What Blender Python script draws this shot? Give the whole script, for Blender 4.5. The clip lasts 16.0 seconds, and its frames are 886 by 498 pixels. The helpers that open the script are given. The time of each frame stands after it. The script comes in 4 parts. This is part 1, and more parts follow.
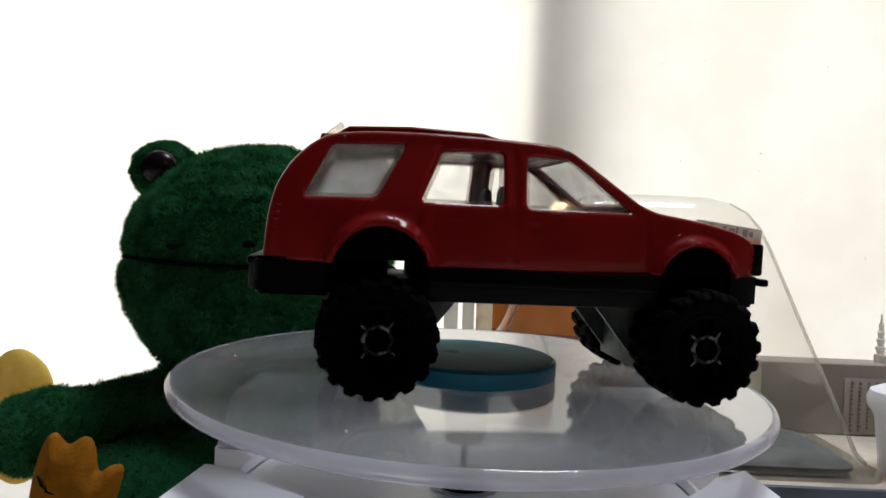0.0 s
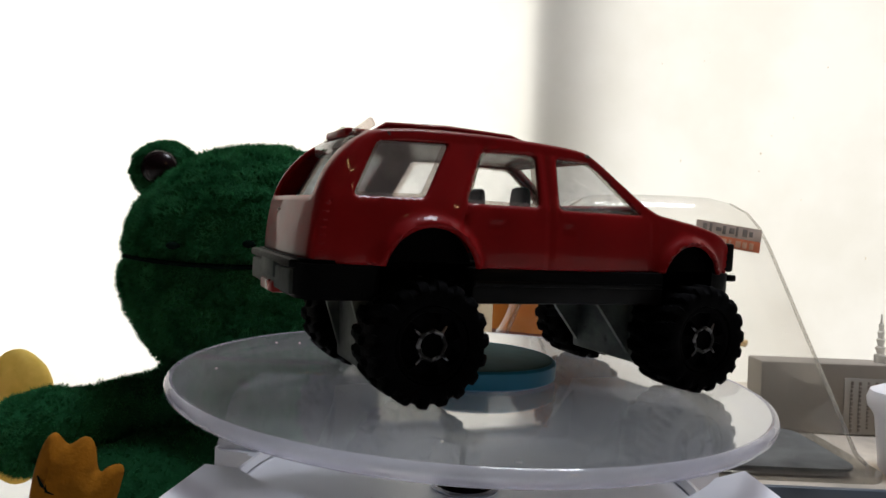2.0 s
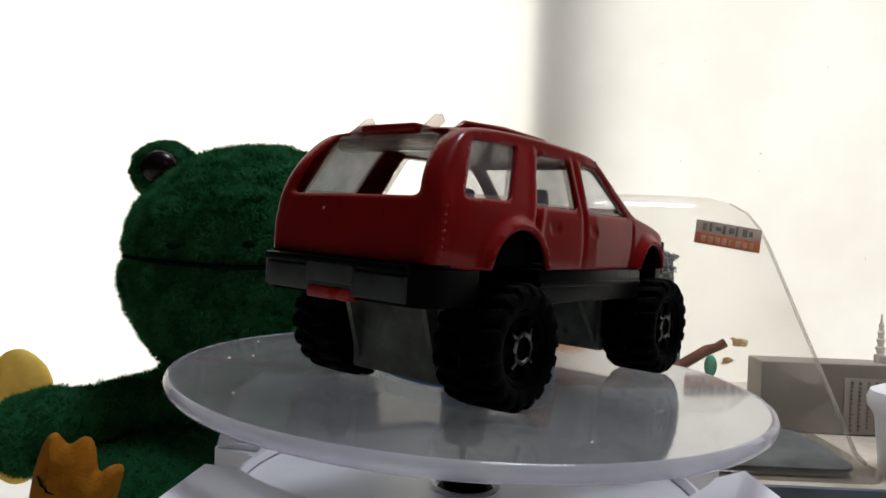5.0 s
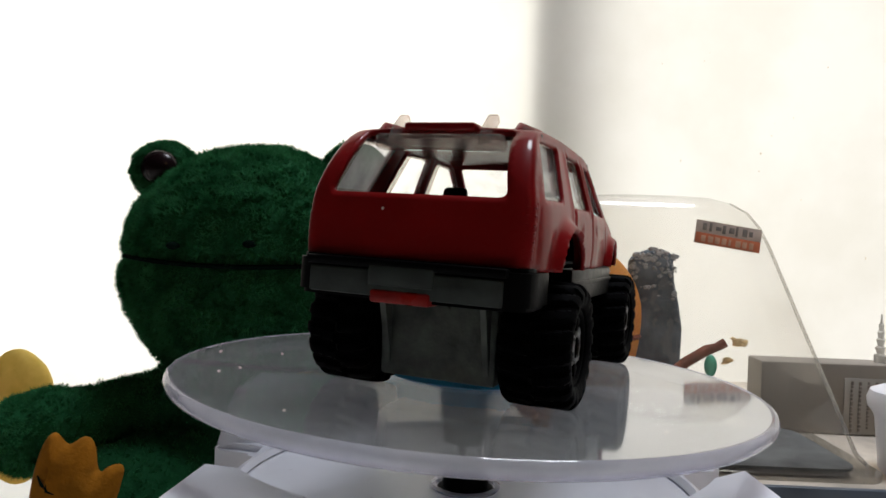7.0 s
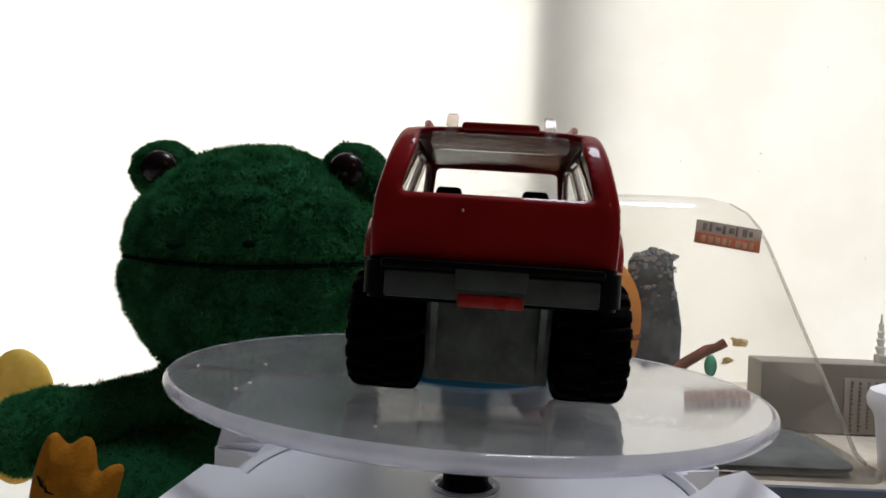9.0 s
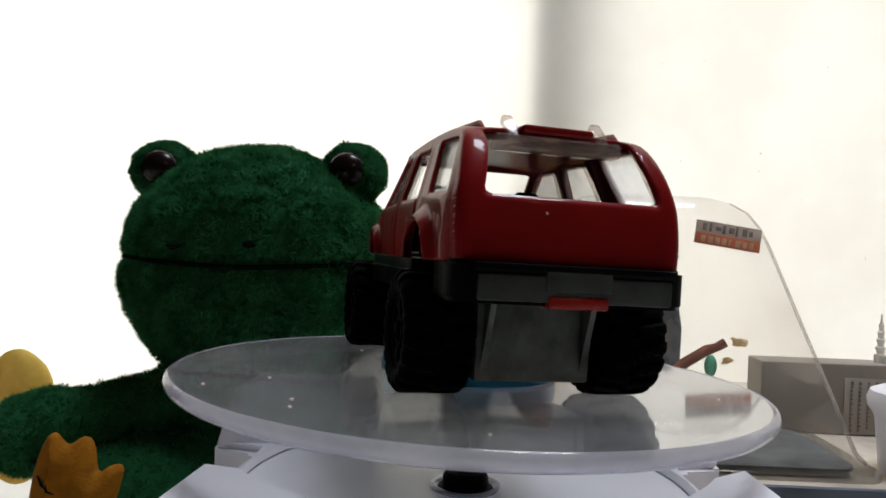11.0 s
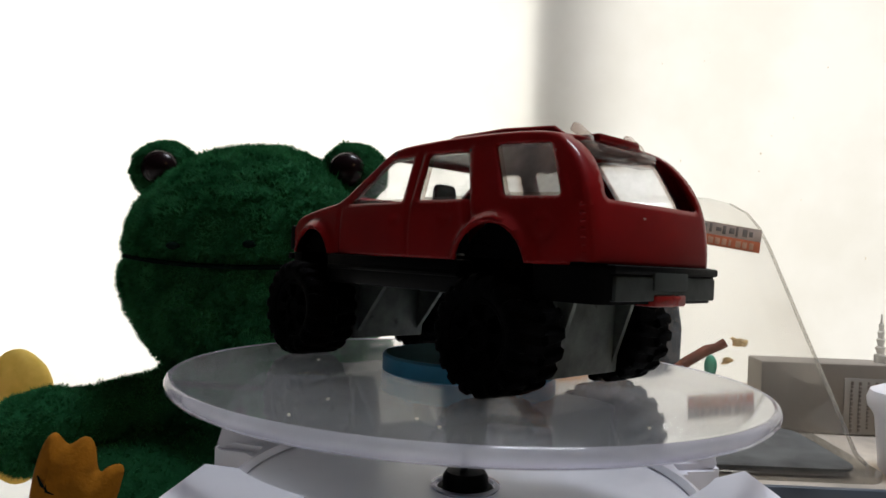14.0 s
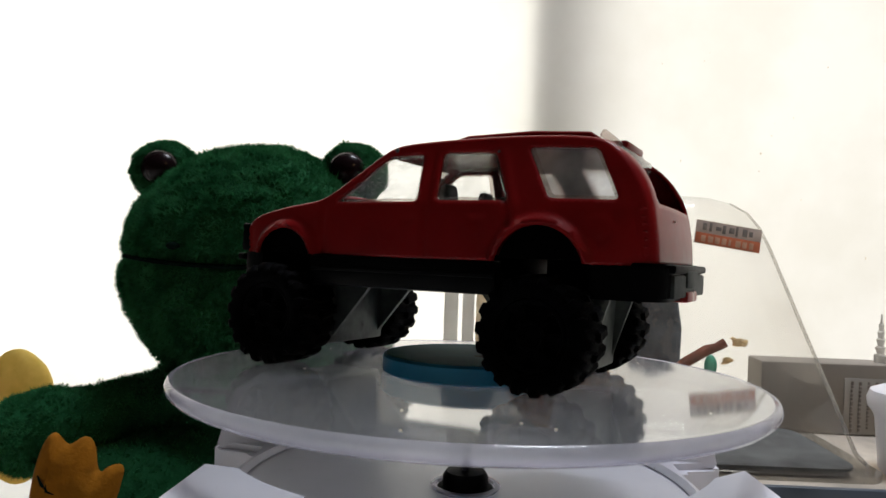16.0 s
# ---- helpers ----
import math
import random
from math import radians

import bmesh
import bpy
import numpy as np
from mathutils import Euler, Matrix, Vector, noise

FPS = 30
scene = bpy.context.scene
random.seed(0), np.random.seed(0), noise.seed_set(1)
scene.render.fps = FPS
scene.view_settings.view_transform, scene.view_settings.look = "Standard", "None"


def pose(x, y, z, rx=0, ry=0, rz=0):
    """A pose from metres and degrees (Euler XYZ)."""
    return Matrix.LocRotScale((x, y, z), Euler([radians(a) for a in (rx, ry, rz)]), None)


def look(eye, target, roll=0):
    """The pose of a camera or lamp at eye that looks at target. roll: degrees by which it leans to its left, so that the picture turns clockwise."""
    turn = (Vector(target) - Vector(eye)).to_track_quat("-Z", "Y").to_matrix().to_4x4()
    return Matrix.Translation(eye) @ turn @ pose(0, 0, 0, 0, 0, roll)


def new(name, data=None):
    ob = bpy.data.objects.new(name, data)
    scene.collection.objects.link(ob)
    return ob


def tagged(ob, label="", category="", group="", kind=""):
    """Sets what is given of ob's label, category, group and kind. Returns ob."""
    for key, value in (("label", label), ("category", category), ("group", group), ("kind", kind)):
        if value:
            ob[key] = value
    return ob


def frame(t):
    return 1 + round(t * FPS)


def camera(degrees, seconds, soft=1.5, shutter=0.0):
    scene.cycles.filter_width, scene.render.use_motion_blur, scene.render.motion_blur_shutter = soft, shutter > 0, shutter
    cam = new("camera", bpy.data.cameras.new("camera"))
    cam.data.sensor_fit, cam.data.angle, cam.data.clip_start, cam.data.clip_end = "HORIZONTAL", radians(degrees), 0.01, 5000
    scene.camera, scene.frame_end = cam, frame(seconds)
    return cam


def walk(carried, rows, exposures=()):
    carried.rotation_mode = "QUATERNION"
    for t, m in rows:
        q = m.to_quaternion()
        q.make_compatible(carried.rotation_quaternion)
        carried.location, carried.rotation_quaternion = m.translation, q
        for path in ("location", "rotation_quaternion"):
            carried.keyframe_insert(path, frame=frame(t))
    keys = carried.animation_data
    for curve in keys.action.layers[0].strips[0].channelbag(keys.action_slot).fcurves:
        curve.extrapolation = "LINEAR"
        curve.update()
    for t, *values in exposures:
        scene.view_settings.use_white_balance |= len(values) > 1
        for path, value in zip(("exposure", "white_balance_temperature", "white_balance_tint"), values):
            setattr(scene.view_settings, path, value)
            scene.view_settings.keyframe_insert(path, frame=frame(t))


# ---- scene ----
cam = camera(62.96, 16.0, soft=1.6)
H = 0.072                       # height of the wheel hubs above the table
EYE = (-0.00174, -0.11508, H + 0.01328)
_p, _y = radians(-0.982), radians(1.557)
AIM = (EYE[0] - math.sin(_y) * math.cos(_p), EYE[1] + math.cos(_y) * math.cos(_p), EYE[2] + math.sin(_p))
walk(cam, [(0.0, look(EYE, AIM, 1.996)), (16.0, look(EYE, AIM, 1.996))])

# ---- light: unseen glow panels behind, an added overhead lamp, a warm lamp, dark room ----
scene.view_settings.exposure = 0.0
world = bpy.data.worlds.new("world")
scene.world = world
world.use_nodes = True
world.node_tree.nodes["Background"].inputs[0].default_value = (0.85, 0.92, 1.0, 1)
world.node_tree.nodes["Background"].inputs[1].default_value = 0.15


def area_lamp(name, eye, target, w, h, power, color):
    d = bpy.data.lights.new(name, "AREA")
    d.shape, d.size, d.size_y, d.energy, d.color = "RECTANGLE", w, h, power, color
    ob = new(name, d)
    ob.matrix_world = look(eye, target)
    return ob


# Added overhead lamp, standing in for daylight from above; no skylight is known.
area_lamp("overhead_fill", (0.24, 0.15, 0.985), (0.24, 0.1501, 0), 0.30, 0.22, 7.2, (0.86, 0.91, 1.0))
area_lamp("room_lamp", (0.9, -1.1, 0.9), (0, 0, H), 0.05, 0.05, 0.8, (1.0, 0.62, 0.3))

MM = 0.001


# ---- materials ----
def material(name, color, rough=0.5, metal=0.0, var=0.12, scale=40.0, bump=0.0, bscale=400.0, coat=0.0, spec=0.5,
             trans=0.0, ior=1.46, rvar=0.1, speck=None, speck_at=0.72, speck_scale=60.0):
    m = bpy.data.materials.new(name)
    m.use_nodes = True
    nt = m.node_tree
    b = nt.nodes["Principled BSDF"]
    tc = nt.nodes.new("ShaderNodeTexCoord")
    n1 = nt.nodes.new("ShaderNodeTexNoise")
    n1.inputs["Scale"].default_value, n1.inputs["Detail"].default_value = scale, 6
    nt.links.new(tc.outputs["Object"], n1.inputs["Vector"])
    ramp = nt.nodes.new("ShaderNodeValToRGB")
    lo = [max(0, c * (1 - var)) for c in color]
    hi = [min(1, c * (1 + var)) for c in color]
    ramp.color_ramp.elements[0].color, ramp.color_ramp.elements[1].color = (*lo, 1), (*hi, 1)
    ramp.color_ramp.elements[0].position, ramp.color_ramp.elements[1].position = 0.3, 0.7
    nt.links.new(n1.outputs["Fac"], ramp.inputs["Fac"])
    out = ramp.outputs["Color"]
    if speck:
        n3 = nt.nodes.new("ShaderNodeTexNoise")
        n3.inputs["Scale"].default_value, n3.inputs["Detail"].default_value = speck_scale, 3
        nt.links.new(tc.outputs["Object"], n3.inputs["Vector"])
        r3 = nt.nodes.new("ShaderNodeValToRGB")
        r3.color_ramp.elements[0].position, r3.color_ramp.elements[1].position = speck_at, speck_at + 0.04
        nt.links.new(n3.outputs["Fac"], r3.inputs["Fac"])
        mx = nt.nodes.new("ShaderNodeMix")
        mx.data_type = "RGBA"
        nt.links.new(r3.outputs["Color"], mx.inputs[0])
        nt.links.new(out, mx.inputs[6])
        mx.inputs[7].default_value = (*speck, 1)
        out = mx.outputs[2]
    nt.links.new(out, b.inputs["Base Color"])
    n2 = nt.nodes.new("ShaderNodeTexNoise")
    n2.inputs["Scale"].default_value, n2.inputs["Detail"].default_value = bscale, 4
    nt.links.new(tc.outputs["Object"], n2.inputs["Vector"])
    mr = nt.nodes.new("ShaderNodeMapRange")
    mr.inputs["To Min"].default_value, mr.inputs["To Max"].default_value = max(0, rough - rvar), min(1, rough + rvar)
    nt.links.new(n2.outputs["Fac"], mr.inputs["Value"])
    nt.links.new(mr.outputs["Result"], b.inputs["Roughness"])
    if bump:
        bp = nt.nodes.new("ShaderNodeBump")
        bp.inputs["Strength"].default_value, bp.inputs["Distance"].default_value = bump, 0.0004
        nt.links.new(n2.outputs["Fac"], bp.inputs["Height"])
        nt.links.new(bp.outputs["Normal"], b.inputs["Normal"])
    b.inputs["Metallic"].default_value = metal
    b.inputs["IOR"].default_value = ior
    b.inputs["Specular IOR Level"].default_value = spec
    b.inputs["Coat Weight"].default_value = coat
    b.inputs["Coat Roughness"].default_value = 0.045
    b.inputs["Transmission Weight"].default_value = trans
    return m


def clear_plastic(name, tint, gloss_rough=0.03, milk=0.08, milk_color=(0.9, 0.9, 0.92), dirt=0.0, dirt_scale=60.0, gloss=0.9, power=5.0, through_share=0.5):
    """Thin clear plastic: seen through, with a mirror gloss and a little milkiness."""
    m = bpy.data.materials.new(name)
    m.use_nodes = True
    nt = m.node_tree
    nt.nodes.remove(nt.nodes["Principled BSDF"])
    tr = nt.nodes.new("ShaderNodeBsdfTransparent")
    tr.inputs[0].default_value = (*tint, 1)
    df = nt.nodes.new("ShaderNodeBsdfDiffuse")
    df.inputs[0].default_value = (*milk_color, 1)
    gl = nt.nodes.new("ShaderNodeBsdfGlossy")
    gl.inputs["Roughness"].default_value = gloss_rough
    tc = nt.nodes.new("ShaderNodeTexCoord")
    n1 = nt.nodes.new("ShaderNodeTexNoise")
    n1.inputs["Scale"].default_value, n1.inputs["Detail"].default_value = dirt_scale, 5
    nt.links.new(tc.outputs["Object"], n1.inputs["Vector"])
    mr = nt.nodes.new("ShaderNodeMapRange")
    mr.inputs["From Min"].default_value, mr.inputs["From Max"].default_value = 0.45, 0.75
    mr.inputs["To Min"].default_value, mr.inputs["To Max"].default_value = milk, milk + dirt
    nt.links.new(n1.outputs["Fac"], mr.inputs["Value"])
    m1 = nt.nodes.new("ShaderNodeMixShader")
    nt.links.new(mr.outputs["Result"], m1.inputs[0])
    nt.links.new(tr.outputs[0], m1.inputs[1])
    tl, haze = nt.nodes.new("ShaderNodeBsdfTranslucent"), nt.nodes.new("ShaderNodeMixShader")
    tl.inputs[0].default_value = (*milk_color, 1)
    haze.inputs[0].default_value = through_share
    nt.links.new(df.outputs[0], haze.inputs[1])
    nt.links.new(tl.outputs[0], haze.inputs[2])
    nt.links.new(haze.outputs[0], m1.inputs[2])
    fr = nt.nodes.new("ShaderNodeLayerWeight")
    fr.inputs["Blend"].default_value = 0.5
    pw, ma = nt.nodes.new("ShaderNodeMath"), nt.nodes.new("ShaderNodeMath")
    pw.operation, pw.inputs[1].default_value = "POWER", power
    ma.operation, ma.inputs[1].default_value, ma.inputs[2].default_value = "MULTIPLY_ADD", gloss, 0.03
    nt.links.new(fr.outputs["Facing"], pw.inputs[0])
    nt.links.new(pw.outputs[0], ma.inputs[0])
    m2 = nt.nodes.new("ShaderNodeMixShader")
    nt.links.new(ma.outputs[0], m2.inputs[0])
    nt.links.new(m1.outputs[0], m2.inputs[1])
    nt.links.new(gl.outputs[0], m2.inputs[2])
    nt.links.new(m2.outputs[0], nt.nodes["Material Output"].inputs[0])
    return m


def glow(name, color, strength, var=0.03, scale=6.0):
    m = bpy.data.materials.new(name)
    m.use_nodes = True
    nt = m.node_tree
    nt.nodes.remove(nt.nodes["Principled BSDF"])
    em = nt.nodes.new("ShaderNodeEmission")
    em.inputs[1].default_value = strength
    tc = nt.nodes.new("ShaderNodeTexCoord")
    n1 = nt.nodes.new("ShaderNodeTexNoise")
    n1.inputs["Scale"].default_value, n1.inputs["Detail"].default_value = scale, 5
    nt.links.new(tc.outputs["Object"], n1.inputs["Vector"])
    r = nt.nodes.new("ShaderNodeValToRGB")
    r.color_ramp.elements[0].color = (*[c * (1 - var) for c in color], 1)
    r.color_ramp.elements[1].color = (*color, 1)
    nt.links.new(n1.outputs["Fac"], r.inputs["Fac"])
    nt.links.new(r.outputs["Color"], em.inputs[0])
    nt.links.new(em.outputs[0], nt.nodes["Material Output"].inputs[0])
    return m


RED = material("red_enamel", (0.215, 0.007, 0.008), 0.42, var=0.12, scale=120, bump=0.02, bscale=260, coat=0.24, rvar=0.05, spec=0.05, speck=(0.10, 0.012, 0.012), speck_scale=330, speck_at=0.74)
CHIPW = material("bare_metal_chip", (0.55, 0.38, 0.32), 0.5, metal=0.0, var=0.2)
CHIP = material("chipped_paint", (0.04, 0.03, 0.03), 0.5, var=0.2)
BLACK = material("black_plastic", (0.0022, 0.0022, 0.0026), 0.45, var=0.3, bump=0.1, bscale=1500, spec=0.05)
SILLM = material("worn_black_plastic", (0.0028, 0.0028, 0.0032), 0.34, var=0.4, scale=90, bump=0.1, bscale=900, spec=0.10)
RUBBER = material("black_rubber", (0.0011, 0.0011, 0.0013), 0.75, var=0.3, bump=0.2, bscale=1200, spec=0.04)
DULLZ = material("dull_dark_metal", (0.030, 0.037, 0.035), 0.6, metal=0.0, spec=0.3, var=0.3, scale=250, bump=0.2, bscale=700)
ZINC = material("zinc_casting", (0.105, 0.115, 0.10), 0.5, metal=0.3, var=0.35, scale=300, bump=0.35, bscale=900, speck=(0.05, 0.05, 0.043), speck_scale=260, speck_at=0.70)
RIMGREY = material("rim_silver_trim", (0.16, 0.16, 0.165), 0.4, metal=0.5, var=0.4, scale=500, speck=(0.01, 0.01, 0.01), speck_scale=420, speck_at=0.47)
REDBAR = material("red_plastic", (0.26, 0.012, 0.010), 0.3, var=0.15, scale=300, spec=0.25)
CLEARW = clear_plastic("clear_window_plastic", (0.97, 0.975, 0.975), 0.05, 0.05, dirt=0.20, dirt_scale=260, gloss=0.7)
# Quarter panes: the milk is real haze plus reflected brightness put into it.
HAZYW = clear_plastic("hazy_reflecting_plastic", (0.96, 0.965, 0.97), 0.08, 0.34, (0.93, 0.94, 0.95), dirt=0.3, dirt_scale=150, gloss=0.7, through_share=0.88)
# Clear plastic, tinted dark to stand in for the dimness under the roof.
INNERP = clear_plastic("dim_inner_plastic", (0.70, 0.66, 0.63), 0.18, 0.10, (0.42, 0.36, 0.33), dirt=0.35, dirt_scale=140, gloss=0.45)
CLEARTAB = clear_plastic("clear_tab_plastic", (0.90, 0.85, 0.82), 0.08, 0.14, (0.8, 0.72, 0.68), dirt=0.15, dirt_scale=500)
PLATE = clear_plastic("clear_plate_plastic", (0.95, 0.955, 0.965), 0.06, 0.30, (0.88, 0.90, 0.88), dirt=0.16, dirt_scale=70, power=2.1, through_share=0.85)
RIMPL = clear_plastic("milky_rim_plastic", (0.88, 0.87, 0.92), 0.08, 0.32, (0.72, 0.70, 0.78), dirt=0.1, gloss=0.8, through_share=0.6)
DOME = clear_plastic("clear_case_plastic", (0.985, 0.98, 0.97), 0.05, 0.03, (0.8, 0.78, 0.72), dirt=0.06, dirt_scale=25, gloss=0.7, power=4.0)
TUBEP = clear_plastic("clear_edge_plastic", (0.86, 0.85, 0.83), 0.06, 0.10, (0.8, 0.78, 0.74), gloss=0.8, power=2.5)
PUCK = material("blue_translucent_plastic", (0.015, 0.26, 0.46), 0.35, var=0.12, scale=80, trans=0.25, bump=0.1)
PUCKTOP = material("blue_frosted_face", (0.05, 0.19, 0.22), 0.75, spec=0.2, var=0.15, scale=120, speck=(0.03, 0.10, 0.12), speck_scale=150, speck_at=0.68)
WHITE = material("white_plastic", (0.74, 0.73, 0.79), 0.35, var=0.04, scale=60, bump=0.05, speck=(0.30, 0.28, 0.28), speck_scale=500, speck_at=0.74)
HUBM = material("dark_grey_plastic", (0.07, 0.08, 0.09), 0.4, var=0.2, scale=80)
SHAFT = material("dark_metal", (0.05, 0.05, 0.055), 0.35, metal=0.8, var=0.3)
PLUSH = material("green_plush", (0.013, 0.088, 0.032), 0.95, var=0.25, scale=350, bump=0.8, bscale=900, spec=0.1)
SEAM = material("dark_thread", (0.003, 0.009, 0.006), 0.95, var=0.2, spec=0.02)
ORANGEFELT = material("orange_felt", (0.28, 0.105, 0.008), 0.9, var=0.25, scale=250, bump=0.5, bscale=1500, spec=0.1)
EYE_M = material("black_eye_plastic", (0.012, 0.006, 0.007), 0.22, var=0.3, spec=0.18)
TABLE = material("cream_table", (0.86, 0.83, 0.77), 0.5, var=0.08, scale=12, bump=0.1, speck=(0.45, 0.40, 0.33), speck_scale=40)
TRAY = material("brown_wood", (0.55, 0.48, 0.40), 0.5, var=0.35, scale=35, bump=0.2)
DARKEDGE = material("dark_blue_edge", (0.05, 0.065, 0.09), 0.4, var=0.3)
CASEFLOOR = material("dark_matt_card", (0.13, 0.133, 0.135), 0.95, var=0.3, scale=60, spec=0.05)
BOX = material("beige_card", (0.27, 0.235, 0.20), 0.7, var=0.12, scale=30, bump=0.1, speck=(0.24, 0.21, 0.18), speck_scale=50)
LABEL = material("label_paper", (0.36, 0.335, 0.30), 0.7, var=0.06)
ROCK = material("mottled_grey_stone", (0.13, 0.15, 0.17), 0.8, var=0.5, scale=110, bump=0.6, bscale=300, speck=(0.19, 0.20, 0.21), speck_scale=140, speck_at=0.56)
CRUST = material("white_stone_crust", (0.40, 0.40, 0.40), 0.9, var=0.3, scale=200, bump=0.6, bscale=500)
STICK = material("brown_bark", (0.20, 0.06, 0.03), 0.7, var=0.4, scale=150, bump=0.5, bscale=600)
BEAD = material("green_bead", (0.10, 0.42, 0.27), 0.4, var=0.15)
STICKER = material("worn_sticker_red", (0.60, 0.17, 0.08), 0.6, var=0.2, scale=300)
STICKERW = material("worn_sticker_pale", (0.50, 0.40, 0.34), 0.6, var=0.2, scale=200)
WORN = material("faded_ink", (0.22, 0.19, 0.17), 0.6, var=0.3, scale=300)
STICKERP = material("faded_pale_ink", (0.58, 0.33, 0.22), 0.6, var=0.2, scale=300)
# Kept dark to cut bounced fill light; no wall colour is known.
ROOM = material("unseen_room_dark", (0.09, 0.085, 0.08), 0.85, var=0.08, scale=3)
WALLW = material("white_wall_paint", (0.84, 0.81, 0.76), 0.8, var=0.04, scale=8, bump=0.1, speck=(0.6, 0.55, 0.48), speck_scale=14, speck_at=0.74)
# Glow for the unseen panels that backlight the curtain, dimmer on the right.
GLOW_L = glow("backdrop_glow", (1.0, 0.975, 0.89), 2.2)
GLOW_R = glow("backdrop_glow_dim", (1.0, 0.97, 0.90), 1.46, var=0.04, scale=12)


def backlit(name, low, high, scale, front):
    """Cloth or soft plastic that daylight shines through."""
    m = bpy.data.materials.new(name)
    m.use_nodes = True
    nt = m.node_tree
    nt.nodes.remove(nt.nodes["Principled BSDF"])
    tc = nt.nodes.new("ShaderNodeTexCoord")
    n1 = nt.nodes.new("ShaderNodeTexNoise")
    n1.inputs["Scale"].default_value, n1.inputs["Detail"].default_value = scale, 8
    nt.links.new(tc.outputs["Object"], n1.inputs["Vector"])
    r = nt.nodes.new("ShaderNodeValToRGB")
    r.color_ramp.elements[0].color, r.color_ramp.elements[1].color = (*low, 1), (*high, 1)
    r.color_ramp.elements[0].position, r.color_ramp.elements[1].position = 0.35, 0.6
    nt.links.new(n1.outputs["Fac"], r.inputs["Fac"])
    tl, df, mx = nt.nodes.new("ShaderNodeBsdfTranslucent"), nt.nodes.new("ShaderNodeBsdfDiffuse"), nt.nodes.new("ShaderNodeMixShader")
    nt.links.new(r.outputs["Color"], tl.inputs[0])
    nt.links.new(r.outputs["Color"], df.inputs[0])
    mx.inputs[0].default_value = front
    nt.links.new(tl.outputs[0], mx.inputs[1])
    nt.links.new(df.outputs[0], mx.inputs[2])
    nt.links.new(mx.outputs[0], nt.nodes["Material Output"].inputs[0])
    return m


CURTAIN = backlit("white_curtain_cloth", (0.80, 0.785, 0.75), (0.86, 0.85, 0.83), 16.0, 0.15)
PUMPKIN = backlit("orange_soft_plastic", (0.62, 0.27, 0.07), (0.75, 0.36, 0.11), 50.0, 0.6)
SPIKE = backlit("white_soft_plastic", (0.78, 0.77, 0.74), (0.85, 0.84, 0.82), 80.0, 0.4)
STAIN = backlit("yellow_glue", (0.70, 0.54, 0.32), (0.88, 0.76, 0.56), 300.0, 0.2)
PALEMARK = backlit("pale_tan_mark", (0.62, 0.55, 0.44), (0.80, 0.74, 0.64), 200.0, 0.2)
FURM = backlit("green_fur", (0.014, 0.090, 0.032), (0.044, 0.20, 0.080), 150.0, 0.6)
YELLOWFELT = backlit("yellow_felt", (0.66, 0.46, 0.10), (0.80, 0.58, 0.16), 150.0, 0.7)


# ---- mesh helpers (millimetres) ----
def part(name, bm, mat, parent=None, label="", smooth=40, at=None):
    """Links a bmesh drawn in millimetres as one mesh object."""
    for v in bm.verts:
        v.co *= MM
    bm.normal_update()
    me = bpy.data.meshes.new(name)
    bm.to_mesh(me)
    bm.free()
    if smooth:
        me.shade_smooth()
        me.set_sharp_from_angle(angle=radians(smooth))
    me.materials.append(mat)
    ob = new(name, me)
    if parent:
        ob.parent = parent
    if at:
        ob.matrix_basis = at
    if label:
        ob["label"] = label
    return ob


def root(name, label, category, at=None, group="", kind=""):
    ob = new(name)
    ob.empty_display_size = 0.01
    if at:
        ob.matrix_basis = at
    return tagged(ob, label, category, group, kind)


def solid(bm, x0, x1, y0, y1, z0, z1, bevel=0.0, seg=2, top=(1, 1), shift=(0, 0)):
    """A box, its top scaled by top and shifted, with bevelled edges."""
    cx, cy = (x0 + x1) / 2, (y0 + y1) / 2
    r = bmesh.ops.create_cube(bm, size=1)
    for v in r["verts"]:
        up = v.co.z > 0
        sx, sy = (top if up else (1, 1))
        v.co = Vector((cx + v.co.x * (x1 - x0) * sx + (shift[0] if up else 0), cy + v.co.y * (y1 - y0) * sy + (shift[1] if up else 0), z1 if up else z0))
    if bevel:
        es = list({e for v in r["verts"] for e in v.link_edges})
        bmesh.ops.bevel(bm, geom=es, offset=bevel, segments=seg, affect="EDGES", profile=0.5)
    return bm


def lathe(bm, prof, n=48, axis="Z", cap=True):
    """Turns (radius, height) pairs about an axis."""
    rings = []
    for r, h in prof:
        ring = []
        for i in range(n):
            a = 2 * math.pi * i / n
            c, s = r * math.cos(a), r * math.sin(a)
            ring.append(bm.verts.new((c, s, h) if axis == "Z" else (c, h, s)))
        rings.append(ring)
    for a, b in zip(rings, rings[1:]):
        for i in range(n):
            j = (i + 1) % n
            bm.faces.new((a[i], a[j], b[j], b[i]))
    if cap:
        for ring in (rings[0], rings[-1]):
            bm.faces.new(ring)
    bmesh.ops.recalc_face_normals(bm, faces=bm.faces)
    return bm


def tube(bm, pts, radii, n=10):
    rings = []
    pts = [Vector(p) for p in pts]
    for i, p in enumerate(pts):
        d = (pts[min(i + 1, len(pts) - 1)] - pts[max(i - 1, 0)]).normalized()
        q = d.to_track_quat("Z", "Y")
        rings.append([bm.verts.new(p + q @ Vector((math.cos(2 * math.pi * k / n) * radii[i], math.sin(2 * math.pi * k / n) * radii[i], 0))) for k in range(n)])
    for a, b in zip(rings, rings[1:]):
        for i in range(n):
            j = (i + 1) % n
            bm.faces.new((a[i], a[j], b[j], b[i]))
    bm.faces.new(rings[0]), bm.faces.new(rings[-1])
    bmesh.ops.recalc_face_normals(bm, faces=bm.faces)
    return bm


